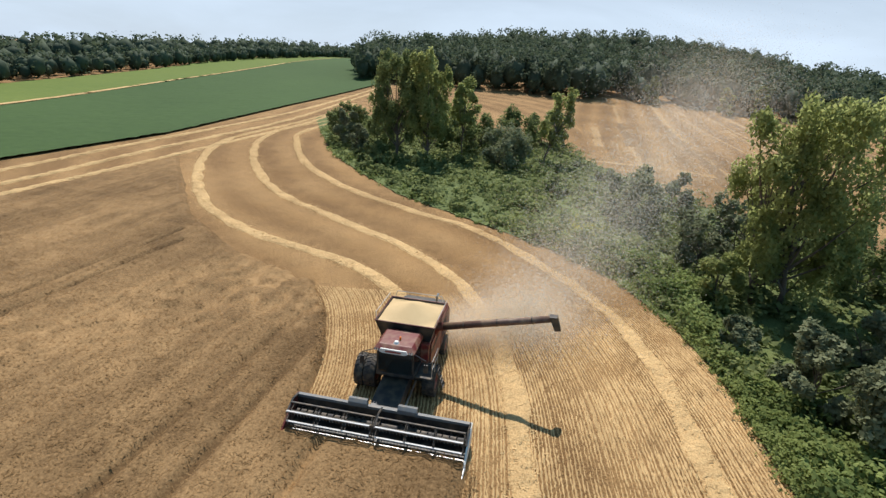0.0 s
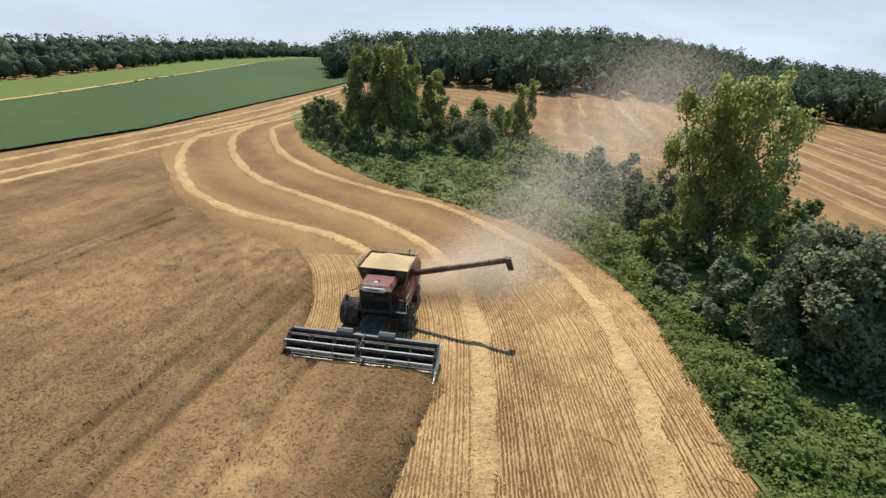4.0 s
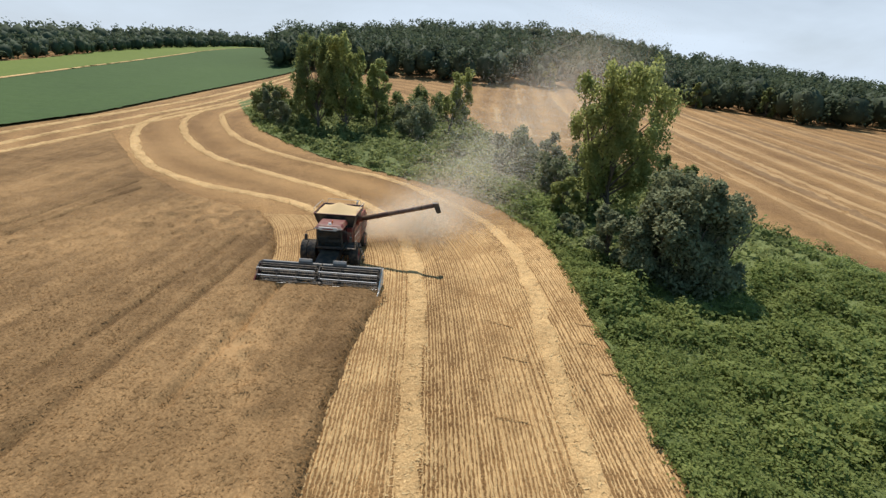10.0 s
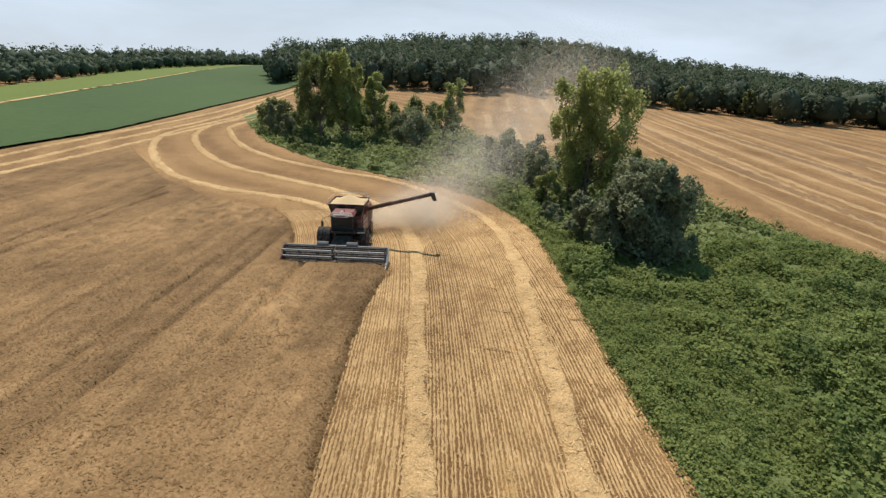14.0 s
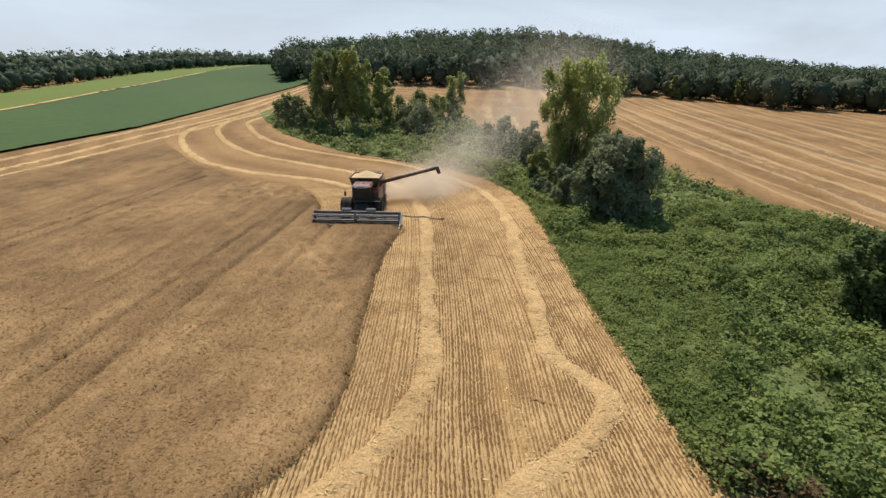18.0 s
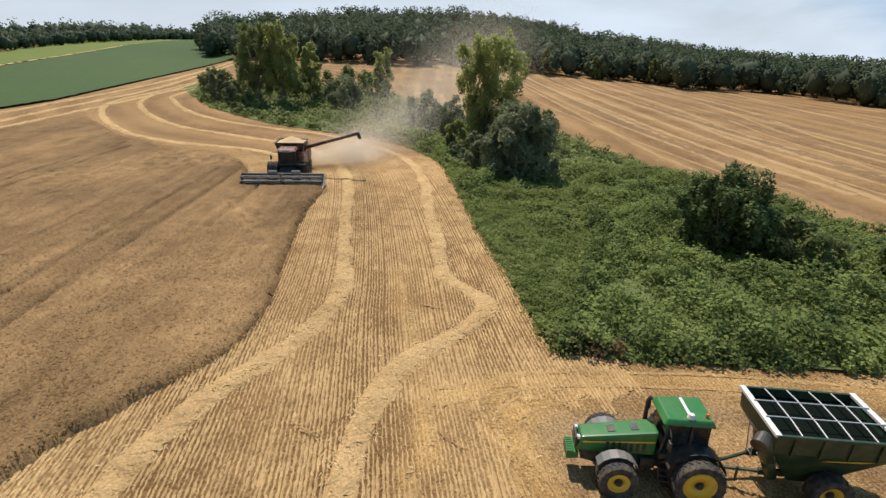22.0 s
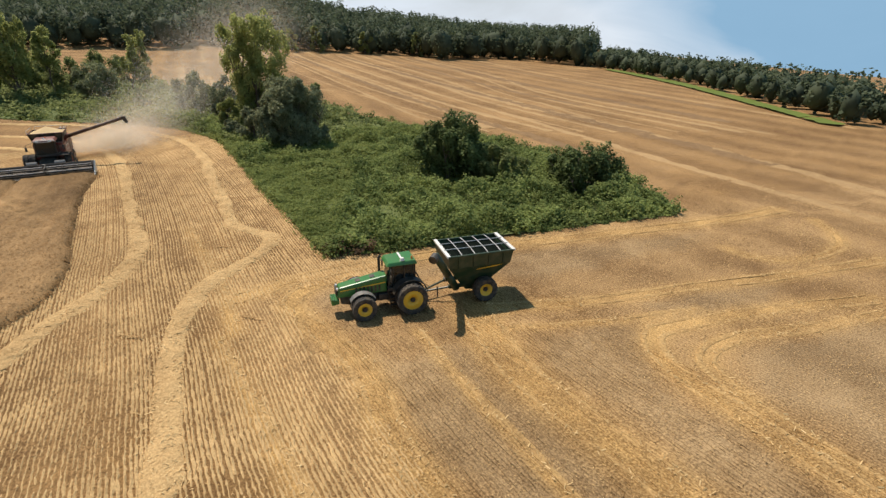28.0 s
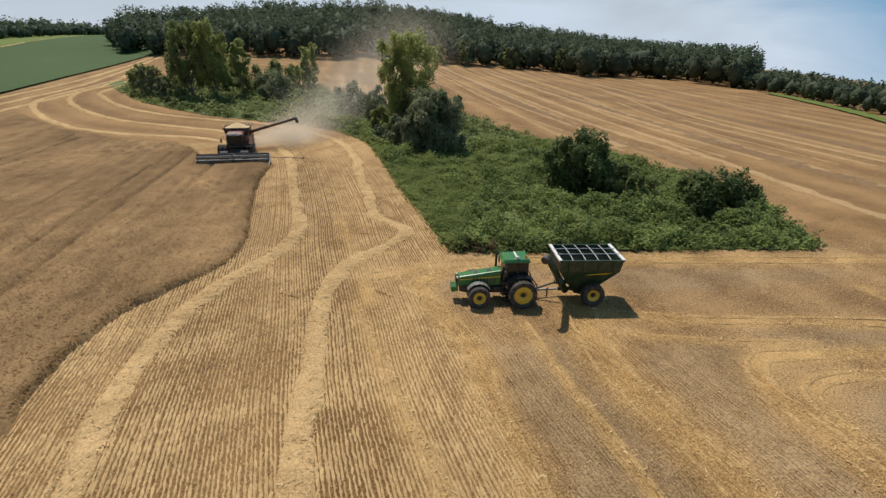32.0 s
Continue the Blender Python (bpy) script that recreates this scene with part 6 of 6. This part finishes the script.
def tractor():
    t = tagged(new("tractor"), "green row-crop tractor with yellow wheels, hitched to a grain cart", "tractor")
    x, y, a = TRACTOR_AT
    t.matrix_basis = pose(x, y, lz(x, y), 0, 0, a) @ Matrix.Scale(0.93, 4)
    # chassis and sloping bonnet; the tractor faces -x
    part("chassis", prism([(-4.2, 0.75), (-4.2, 1.25), (0.5, 1.3), (0.6, 0.8), (-1.0, 0.6), (-3.6, 0.6)], "y", -0.38, 0.38), DARK_METAL, t, bevel=0.03)
    hood = part("bonnet", hexa(bmesh.new(), [(-4.45, -0.46, 1.2), (-1.35, -0.5, 1.2), (-1.35, 0.5, 1.2), (-4.45, 0.46, 1.2)], [(-4.25, -0.40, 1.84), (-1.3, -0.47, 2.3), (-1.3, 0.47, 2.3), (-4.25, 0.40, 1.84)]), GREEN, t, "green sloping bonnet", bevel=0.09)
    for k in range(7):
        for s in (-1, 1):
            part("grille_slat", block(-3.3 + 0.24 * k, -3.18 + 0.24 * k, s * 0.49 - 0.012, s * 0.49 + 0.012, 1.35, 1.75), BLACK, hood)
    part("nose_grille", block(-4.47, -4.38, -0.36, 0.36, 1.28, 1.78), BLACK, hood, bevel=0.02)
    for s in (-1, 1):
        part("headlight", block(-4.42, -4.30, s * 0.3 - 0.09, s * 0.3 + 0.09, 1.70, 1.82), LENS, hood, bevel=0.02)
        part("stripe", hexa(bmesh.new(), [(-4.2, s * 0.468 - 0.004, 1.62), (-1.4, s * 0.505 - 0.004, 1.82), (-1.4, s * 0.505 + 0.004, 1.82), (-4.2, s * 0.468 + 0.004, 1.62)], [(-4.2, s * 0.466 - 0.004, 1.68), (-1.4, s * 0.50 - 0.004, 1.9), (-1.4, s * 0.50 + 0.004, 1.9), (-4.2, s * 0.466 + 0.004, 1.68)]), YELLOW, hood)
    for x0 in (-3.2, -2.3):
        part("bonnet_vent", hexa(bmesh.new(), [(x0, -0.2, 2.005 + (x0 + 3.2) * 0.156), (x0 + 0.3, -0.2, 2.052 + (x0 + 3.2) * 0.156), (x0 + 0.3, 0.2, 2.052 + (x0 + 3.2) * 0.156), (x0, 0.2, 2.005 + (x0 + 3.2) * 0.156)], [(x0, -0.2, 2.03 + (x0 + 3.2) * 0.156), (x0 + 0.3, -0.2, 2.077 + (x0 + 3.2) * 0.156), (x0 + 0.3, 0.2, 2.077 + (x0 + 3.2) * 0.156), (x0, 0.2, 2.03 + (x0 + 3.2) * 0.156)]), BLACK, hood)
    wts = part("front_weights", block(-4.72, -4.3, -0.45, 0.45, 0.78, 1.1), GREEN, t, "green front weights", bevel=0.05)
    for k in range(8):
        part("weight", block(-4.78, -4.5, -0.42 + 0.11 * k, -0.34 + 0.11 * k, 0.74, 1.13), GREEN, wts, bevel=0.015)
    part("exhaust", pipe([(-1.55, 0.6, 1.5), (-1.55, 0.6, 3.05), (-1.45, 0.6, 3.2)], 0.085, 12), BLACK, t, "black upright exhaust stack")
    # cab
    cab = part("cab_floor", block(-1.3, 0.55, -0.82, 0.82, 1.35, 1.55), BLACK, t, bevel=0.03)
    for x0, y0, x1, y1 in ((-1.25, -0.62, -1.05, -0.7), (-1.25, 0.62, -1.05, 0.7), (0.5, -0.78, 0.35, -0.75), (0.5, 0.78, 0.35, 0.75), (-0.25, -0.84, -0.25, -0.8), (-0.25, 0.84, -0.25, 0.8)):
        part("pillar", rod((x0, y0, 1.5), (x1, y1, 3.0), 0.04, n=8), BLACK, cab)
    for s in (-1, 1):
        part("door_glass", hexa(bmesh.new(), [(-1.2, s * 0.66 - 0.01, 1.56), (0.45, s * 0.80 - 0.01, 1.56), (0.45, s * 0.80 + 0.01, 1.56), (-1.2, s * 0.66 + 0.01, 1.56)], [(-1.03, s * 0.70 - 0.01, 2.98), (0.33, s * 0.76 - 0.01, 2.98), (0.33, s * 0.76 + 0.01, 2.98), (-1.03, s * 0.70 + 0.01, 2.98)]), GLASS, cab)
    part("windscreen", hexa(bmesh.new(), [(-1.27, -0.6, 1.6), (-1.25, -0.6, 1.6), (-1.25, 0.6, 1.6), (-1.27, 0.6, 1.6)], [(-1.08, -0.66, 2.98), (-1.06, -0.66, 2.98), (-1.06, 0.66, 2.98), (-1.08, 0.66, 2.98)]), GLASS, cab)
    part("rear_window", block(0.46, 0.48, -0.72, 0.72, 1.8, 2.96), GLASS, cab)
    part("roof", hexa(bmesh.new(), [(-1.38, -0.85, 2.98), (0.6, -0.9, 2.98), (0.6, 0.9, 2.98), (-1.38, 0.85, 2.98)], [(-1.2, -0.72, 3.2), (0.48, -0.78, 3.24), (0.48, 0.78, 3.24), (-1.2, 0.72, 3.2)]), GREEN, cab, "green cab roof", bevel=0.07)
    bar = part("light_bar", block(-0.39, -0.26, -0.6, 0.6, 3.245, 3.285), WHITE_PAINT, cab, "white bar across the roof", bevel=0.015)
    part("receiver", rod((-0.32, -0.62, 3.24), (-0.32, -0.62, 3.40), 0.16, 0.1, n=16), WHITE_PAINT, cab, "pale round satellite receiver")
    part("beacon", rod((0.3, -0.55, 3.24), (0.3, -0.55, 3.40), 0.06, 0.05, n=12), ORANGE, cab)
    part("seat", block(-0.3, 0.2, -0.26, 0.26, 1.55, 2.0), SEAT, cab, bevel=0.05)
    part("seat_back", block(0.15, 0.28, -0.26, 0.26, 1.95, 2.6), SEAT, cab, bevel=0.05)
    part("steering_wheel", lathe([(0.2, -0.015), (0.23, -0.015), (0.23, 0.015), (0.2, 0.015)], "x", 20), BLACK, cab, turn=pose(-0.75, 0, 2.2, 0, 25, 0))
    for s in (-1, 1):
        arm = part("mirror_arm", pipe([(-1.1, s * 0.75, 2.9), (-1.2, s * 1.3, 2.8), (-1.2, s * 1.3, 2.55)], 0.02, 6), BLACK, cab)
        part("mirror", block(-1.25, -1.17, s * 1.3 - 0.12, s * 1.3 + 0.12, 2.2, 2.6), BLACK, arm, bevel=0.02)
        # fenders
        arc = [math.radians(10 + 17 * k) for k in range(10)]
        bm = prism([(1.10 * math.cos(u), 1.0 + 1.10 * math.sin(u)) for u in arc] + [(1.14 * math.cos(u), 1.0 + 1.14 * math.sin(u)) for u in arc[::-1]], "y", s * 0.62, s * 1.35)
        part("rear_fender", bm, BLACK, t)
        arc = [math.radians(30 + 20 * k) for k in range(7)]
        bm = prism([(-2.95 + 0.86 * math.cos(u), 0.77 + 0.86 * math.sin(u)) for u in arc] + [(-2.95 + 0.89 * math.cos(u), 0.77 + 0.89 * math.sin(u)) for u in arc[::-1]], "y", s * 0.78, s * 1.25)
        part("front_fender", bm, FENDER, t, "grey front mudguard")
        st = part("step", block(-1.2, -0.75, s * 0.62 - 0.16, s * 0.62 + 0.16, 1.15, 1.2), DARK_METAL, t)
        for z in (0.45, 0.7, 0.95):
            part("rung", block(-1.2, -0.8, s * (0.98 - 0.1 * z) - 0.1, s * (0.98 - 0.1 * z) + 0.1, z - 0.02, z + 0.02), DARK_METAL, st)
        part("step_side", pipe([(-1.22, s * 0.75, 1.2), (-1.22, s * 0.95, 0.4)], 0.025, 6), DARK_METAL, st)
        part("step_side", pipe([(-0.78, s * 0.75, 1.2), (-0.78, s * 0.95, 0.4)], 0.025, 6), DARK_METAL, st)
        part("fuel_tank", block(-1.9, -1.3, s * 0.5 - 0.14, s * 0.5 + 0.14, 0.7, 1.15), BLACK, t, bevel=0.05)
        wheel(t, (0, s * 1.0, 1.0), 1.0, 0.5, "y", YELLOW, 24, 0.1, s, 0.62)
        wheel(t, (0, s * 1.62, 1.0), 1.0, 0.5, "y", YELLOW, 24, 0.16, s, 0.62)
        wheel(t, (-2.95, s * 0.95, 0.77), 0.77, 0.44, "y", YELLOW, 22, 0.1, s, 0.55)
        wheel(t, (-2.95, s * 1.5, 0.77), 0.77, 0.44, "y", YELLOW, 22, 0.14, s, 0.55)
    part("rear_axle", rod((0, -1.8, 1.0), (0, 1.8, 1.0), 0.13, n=12), DARK_METAL, t)
    part("front_axle", rod((-2.95, -1.7, 0.77), (-2.95, 1.7, 0.77), 0.11, n=12), DARK_METAL, t)
    part("drawbar", block(0.5, 1.35, -0.06, 0.06, 0.48, 0.56), DARK_METAL, t)
    for s in (-1, 1):
        part("lift_arm", pipe([(0.5, s * 0.35, 0.85), (1.05, s * 0.45, 0.75)], 0.045), DARK_METAL, t)
    part("hose", pipe([(0.55, -0.2, 1.3), (0.85, -0.22, 1.5), (1.2, -0.1, 1.1), (1.6, 0, 0.85)], 0.02, 6), BLACK, t)
    return t


def grain_cart():
    c = tagged(new("grain_cart"), "dark green grain cart with white-capped barred open top", "grain cart")
    x, y, a = CART_AT
    c.matrix_basis = pose(x, y, lz(x, y), 0, 0, a) @ Matrix.Scale(0.93, 4)
    L, Wd, H = 2.15, 1.5, 3.35          # half length, half width, height of the rim
    # sloped hopper with open top
    bm = bmesh.new()
    lev = [(0.55, -0.7, 0.55, 0.5), (1.5, -1.4, 1.05, 0.95), (2.55, -2.1, 2.0, 1.42), (H, -L, L, Wd)]
    rings = [[bm.verts.new(p) for p in ((a0, -w, z), (a1, -w, z), (a1, w, z), (a0, w, z))] for z, a0, a1, w in lev]
    inner = [[bm.verts.new(p) for p in ((a0 + 0.05, -w + 0.05, z + 0.04), (a1 - 0.05, -w + 0.05, z + 0.04), (a1 - 0.05, w - 0.05, z + 0.04), (a0 + 0.05, w - 0.05, z + 0.04))] for z, a0, a1, w in lev]
    bm.faces.new(rings[0][::-1]), bm.faces.new(inner[0])
    for k in range(3):
        for i in range(4):
            j = (i + 1) % 4
            bm.faces.new((rings[k][i], rings[k][j], rings[k + 1][j], rings[k + 1][i]))
            bm.faces.new((inner[k][j], inner[k][i], inner[k + 1][i], inner[k + 1][j]))
    for i in range(4):
        j = (i + 1) % 4
        bm.faces.new((rings[3][i], rings[3][j], inner[3][j], inner[3][i]))
    hop = part("hopper", bm, DARK_GREEN, c)
    for s in (-1, 1):
        for x0 in (-1.5, -0.5, 0.5, 1.5):
            part("side_rib", hexa(bmesh.new(), [(x0 - 0.04, s * 1.44, 2.5), (x0 + 0.04, s * 1.44, 2.5), (x0 + 0.04, s * 1.5, 2.5), (x0 - 0.04, s * 1.5, 2.5)], [(x0 - 0.04, s * 1.49, H), (x0 + 0.04, s * 1.49, H), (x0 + 0.04, s * 1.55, H), (x0 - 0.04, s * 1.55, H)]), DARK_GREEN, hop)
        part("flash", hexa(bmesh.new(), [(-0.3, s * 1.30 - 0.008, 2.24), (1.1, s * 1.345 - 0.008, 2.34), (1.1, s * 1.345 + 0.008, 2.34), (-0.3, s * 1.30 + 0.008, 2.24)], [(-0.1, s * 1.335 - 0.008, 2.32), (1.5, s * 1.405 - 0.008, 2.48), (1.5, s * 1.405 + 0.008, 2.48), (-0.1, s * 1.335 + 0.008, 2.32)]), YELLOW, hop, "thin yellow flash")
        part("long_rim", block(-L - 0.04, L + 0.04, s * Wd - 0.06, s * Wd + 0.06, H - 0.02, H + 0.09), DARK_GREEN, hop, bevel=0.015)
    for s in (-1, 1):
        part("end_cap", block(s * L - 0.11, s * L + 0.11, -Wd - 0.05, Wd + 0.05, H - 0.01, H + 0.12), WHITE_PAINT, hop, "white end cap of the roll cover", bevel=0.02)
    for k in range(1, 5):
        x0 = -L + 2 * L * k / 5
        part("bow", pipe([(x0, -Wd, H + 0.06), (x0, -0.7, H + 0.14), (x0, 0.7, H + 0.14), (x0, Wd, H + 0.06)], 0.028, 8), GREY_PAINT, hop, "pale cover bow")
    for yy in (-0.5, 0.5):
        part("cover_rail", rod((-L, yy, H + 0.15), (L, yy, H + 0.15), 0.026, n=8), GREY_PAINT, hop)
    # added sheet below the bows, coloured as the hopper's dark inside
    part("shade_sheet", block(-L + 0.1, L - 0.1, -Wd + 0.06, Wd - 0.06, H - 0.32, H - 0.28), HOPPER_SHADE, hop, "near-black sheet painted as the shade inside the hopper")
    # frame, axle, wheels, tongue
    part("frame_beam", block(-1.9, 1.0, -0.62, -0.46, 0.8, 1.05), DARK_GREEN, c, bevel=0.02)
    part("frame_beam", block(-1.9, 1.0, 0.46, 0.62, 0.8, 1.05), DARK_GREEN, c, bevel=0.02)
    part("axle", rod((0.35, -1.5, 0.82), (0.35, 1.5, 0.82), 0.11, n=12), DARK_METAL, c)
    for s in (-1, 1):
        wheel(c, (0.35, s * 1.3, 0.82), 0.82, 0.62, "y", YELLOW, 20, 0.16, s, 0.5)
        part("tongue", pipe([(-1.8, s * 0.54, 0.92), (-3.45, s * 0.08, 0.6)], 0.07, 8), DARK_GREEN, c)
        part("leg_brace", pipe([(-1.55, s * 0.54, 1.0), (-1.6, s * 1.0, 2.0)], 0.05, 8), DARK_GREEN, c)
    part("hitch", block(-3.75, -3.4, -0.12, 0.12, 0.5, 0.64), DARK_METAL, c, bevel=0.02)
    part("jack_stand", pipe([(-2.6, -0.42, 0.95), (-2.6, -0.42, 0.25)], 0.05, 8), DARK_METAL, c)
    part("step_ladder", pipe([(-2.05, 0.6, 2.6), (-1.85, 0.6, 0.9)], 0.025, 6), STEEL, c)
    lad = part("ladder", pipe([(-2.05, 0.2, 2.6), (-1.85, 0.2, 0.9)], 0.025, 6), STEEL, c)
    for k in range(5):
        part("rung", rod((-2.04 + 0.04 * k, 0.2, 2.45 - 0.34 * k), (-2.04 + 0.04 * k, 0.6, 2.45 - 0.34 * k), 0.016, n=6), STEEL, lad)
    # unloading auger at the front corner, half unfolded towards the field
    low, knee, tip = Vector((-1.35, -0.45, 0.75)), Vector((-2.2, -1.35, 2.2)), Vector((-3.3, -2.55, 4.1))
    aug = part("auger_tube", rod(low, knee, 0.24, n=18), DARK_GREEN, c, smooth=True)
    part("auger_top", rod(knee, tip, 0.23, n=18), DARK_GREEN, aug, smooth=True)
    part("hinge", rod(knee + Vector((-0.02, -0.26, 0)), knee + Vector((0.02, 0.26, 0)), 0.07, n=10), DARK_METAL, aug)
    part("spout", rod(tip, tip + Vector((-0.28, -0.32, -0.12)), 0.25, 0.27, n=18), BLACK, aug, "black round spout")
    for s in (-1, 1):
        part("ram", pipe([low + Vector((-0.25, 0.2 * s, 0.3)), knee + Vector((-0.3, 0.2 * s, 0.1))], 0.03, 8), STEEL, aug)
    return c


TRACTOR_AT = (3.0, -62.3, -17.0)
CART_AT = (7.05, -63.65, -18.5)
combine()
tractor()
grain_cart()


# ---- chaff dust behind the combine ----
def dust_mat(share):
    """Fine dust: pale, lit and lit through, half clear."""
    m = leaf_mat("dust specks", (0.90, 0.79, 0.63), (0.98, 0.91, 0.79), trans=0.75, rough=0.9, patch=0.1)
    n, l = m.node_tree.nodes, m.node_tree.links
    thin, air = n.new("ShaderNodeMixShader"), n.new("ShaderNodeBsdfTransparent")
    thin.inputs["Fac"].default_value = share
    speck = n["Material Output"].inputs["Surface"]
    l.new(speck.links[0].from_socket, thin.inputs[2]), l.new(air.outputs[0], thin.inputs[1])
    l.new(thin.outputs[0], speck)
    return m


def chaff_dust():
    """Drifting chaff: countless specks, thick behind the machine and thinning downwind."""
    rng = np.random.RandomState(77)
    f = np.array([math.sin(radians(HEADER_TURN)), -math.cos(radians(HEADER_TURN))])
    side = np.array([-f[1], f[0]])
    back = np.array(HEADER_AT) - f * 9.0
    # the thick cloud that rolls out beside the machine
    n = 240000
    u = rng.rand(n)
    p = back + side * (0.8 + 7.6 * u)[:, None] - f * (0.8 + 4.5 * u)[:, None]
    g = rng.normal(0, 1, (n, 3))
    x, y = p[:, 0] + g[:, 0] * (0.8 + 1.1 * u), p[:, 1] + g[:, 1] * (0.8 + 1.3 * u)
    z = land(x, y) + 0.5 + np.abs(g[:, 2]) * (0.9 + 0.9 * u)
    A = np.stack([x, y, z], -1)
    # the veil that drifts over the grass towards the wood
    m = 300000
    u = rng.rand(m) ** 1.25
    p = back + side * 6.0 - f * 4.0 + np.array([0.50, 0.87]) * (105 * u**1.5)[:, None]
    g = rng.normal(0, 1, (m, 3))
    x, y = p[:, 0] + g[:, 0] * (1.8 + 5.5 * u), p[:, 1] + g[:, 1] * (2.2 + 7.0 * u)
    z = land(x, y) + np.abs(g[:, 2] * (1.4 + 4.5 * u) + 15 * u**1.3)
    B = np.stack([x, y, z], -1)
    for name, c, size, share, label in (("dust_cloud", A, np.full(n, 0.046), 0.28, "thick pale dust rolling out beside the combine"), ("dust_veil", B, 0.092 + 0.082 * u, 0.22, "thin veil of dust drifting over the grass")):
        d = rng.normal(0, 1, c.shape).astype(np.float32)
        e = rng.normal(0, 1, c.shape).astype(np.float32)
        d *= (size / np.linalg.norm(d, axis=1))[:, None]
        e *= (size / np.linalg.norm(e, axis=1))[:, None]
        v = np.stack([c, c + d, c + e], 1).reshape(-1, 3)
        me = mesh_from(name, v, np.arange(len(v)).reshape(-1, 3))
        tagged(solid(name, me, dust_mat(share)), label, "dust", kind="stuff")


chaff_dust()
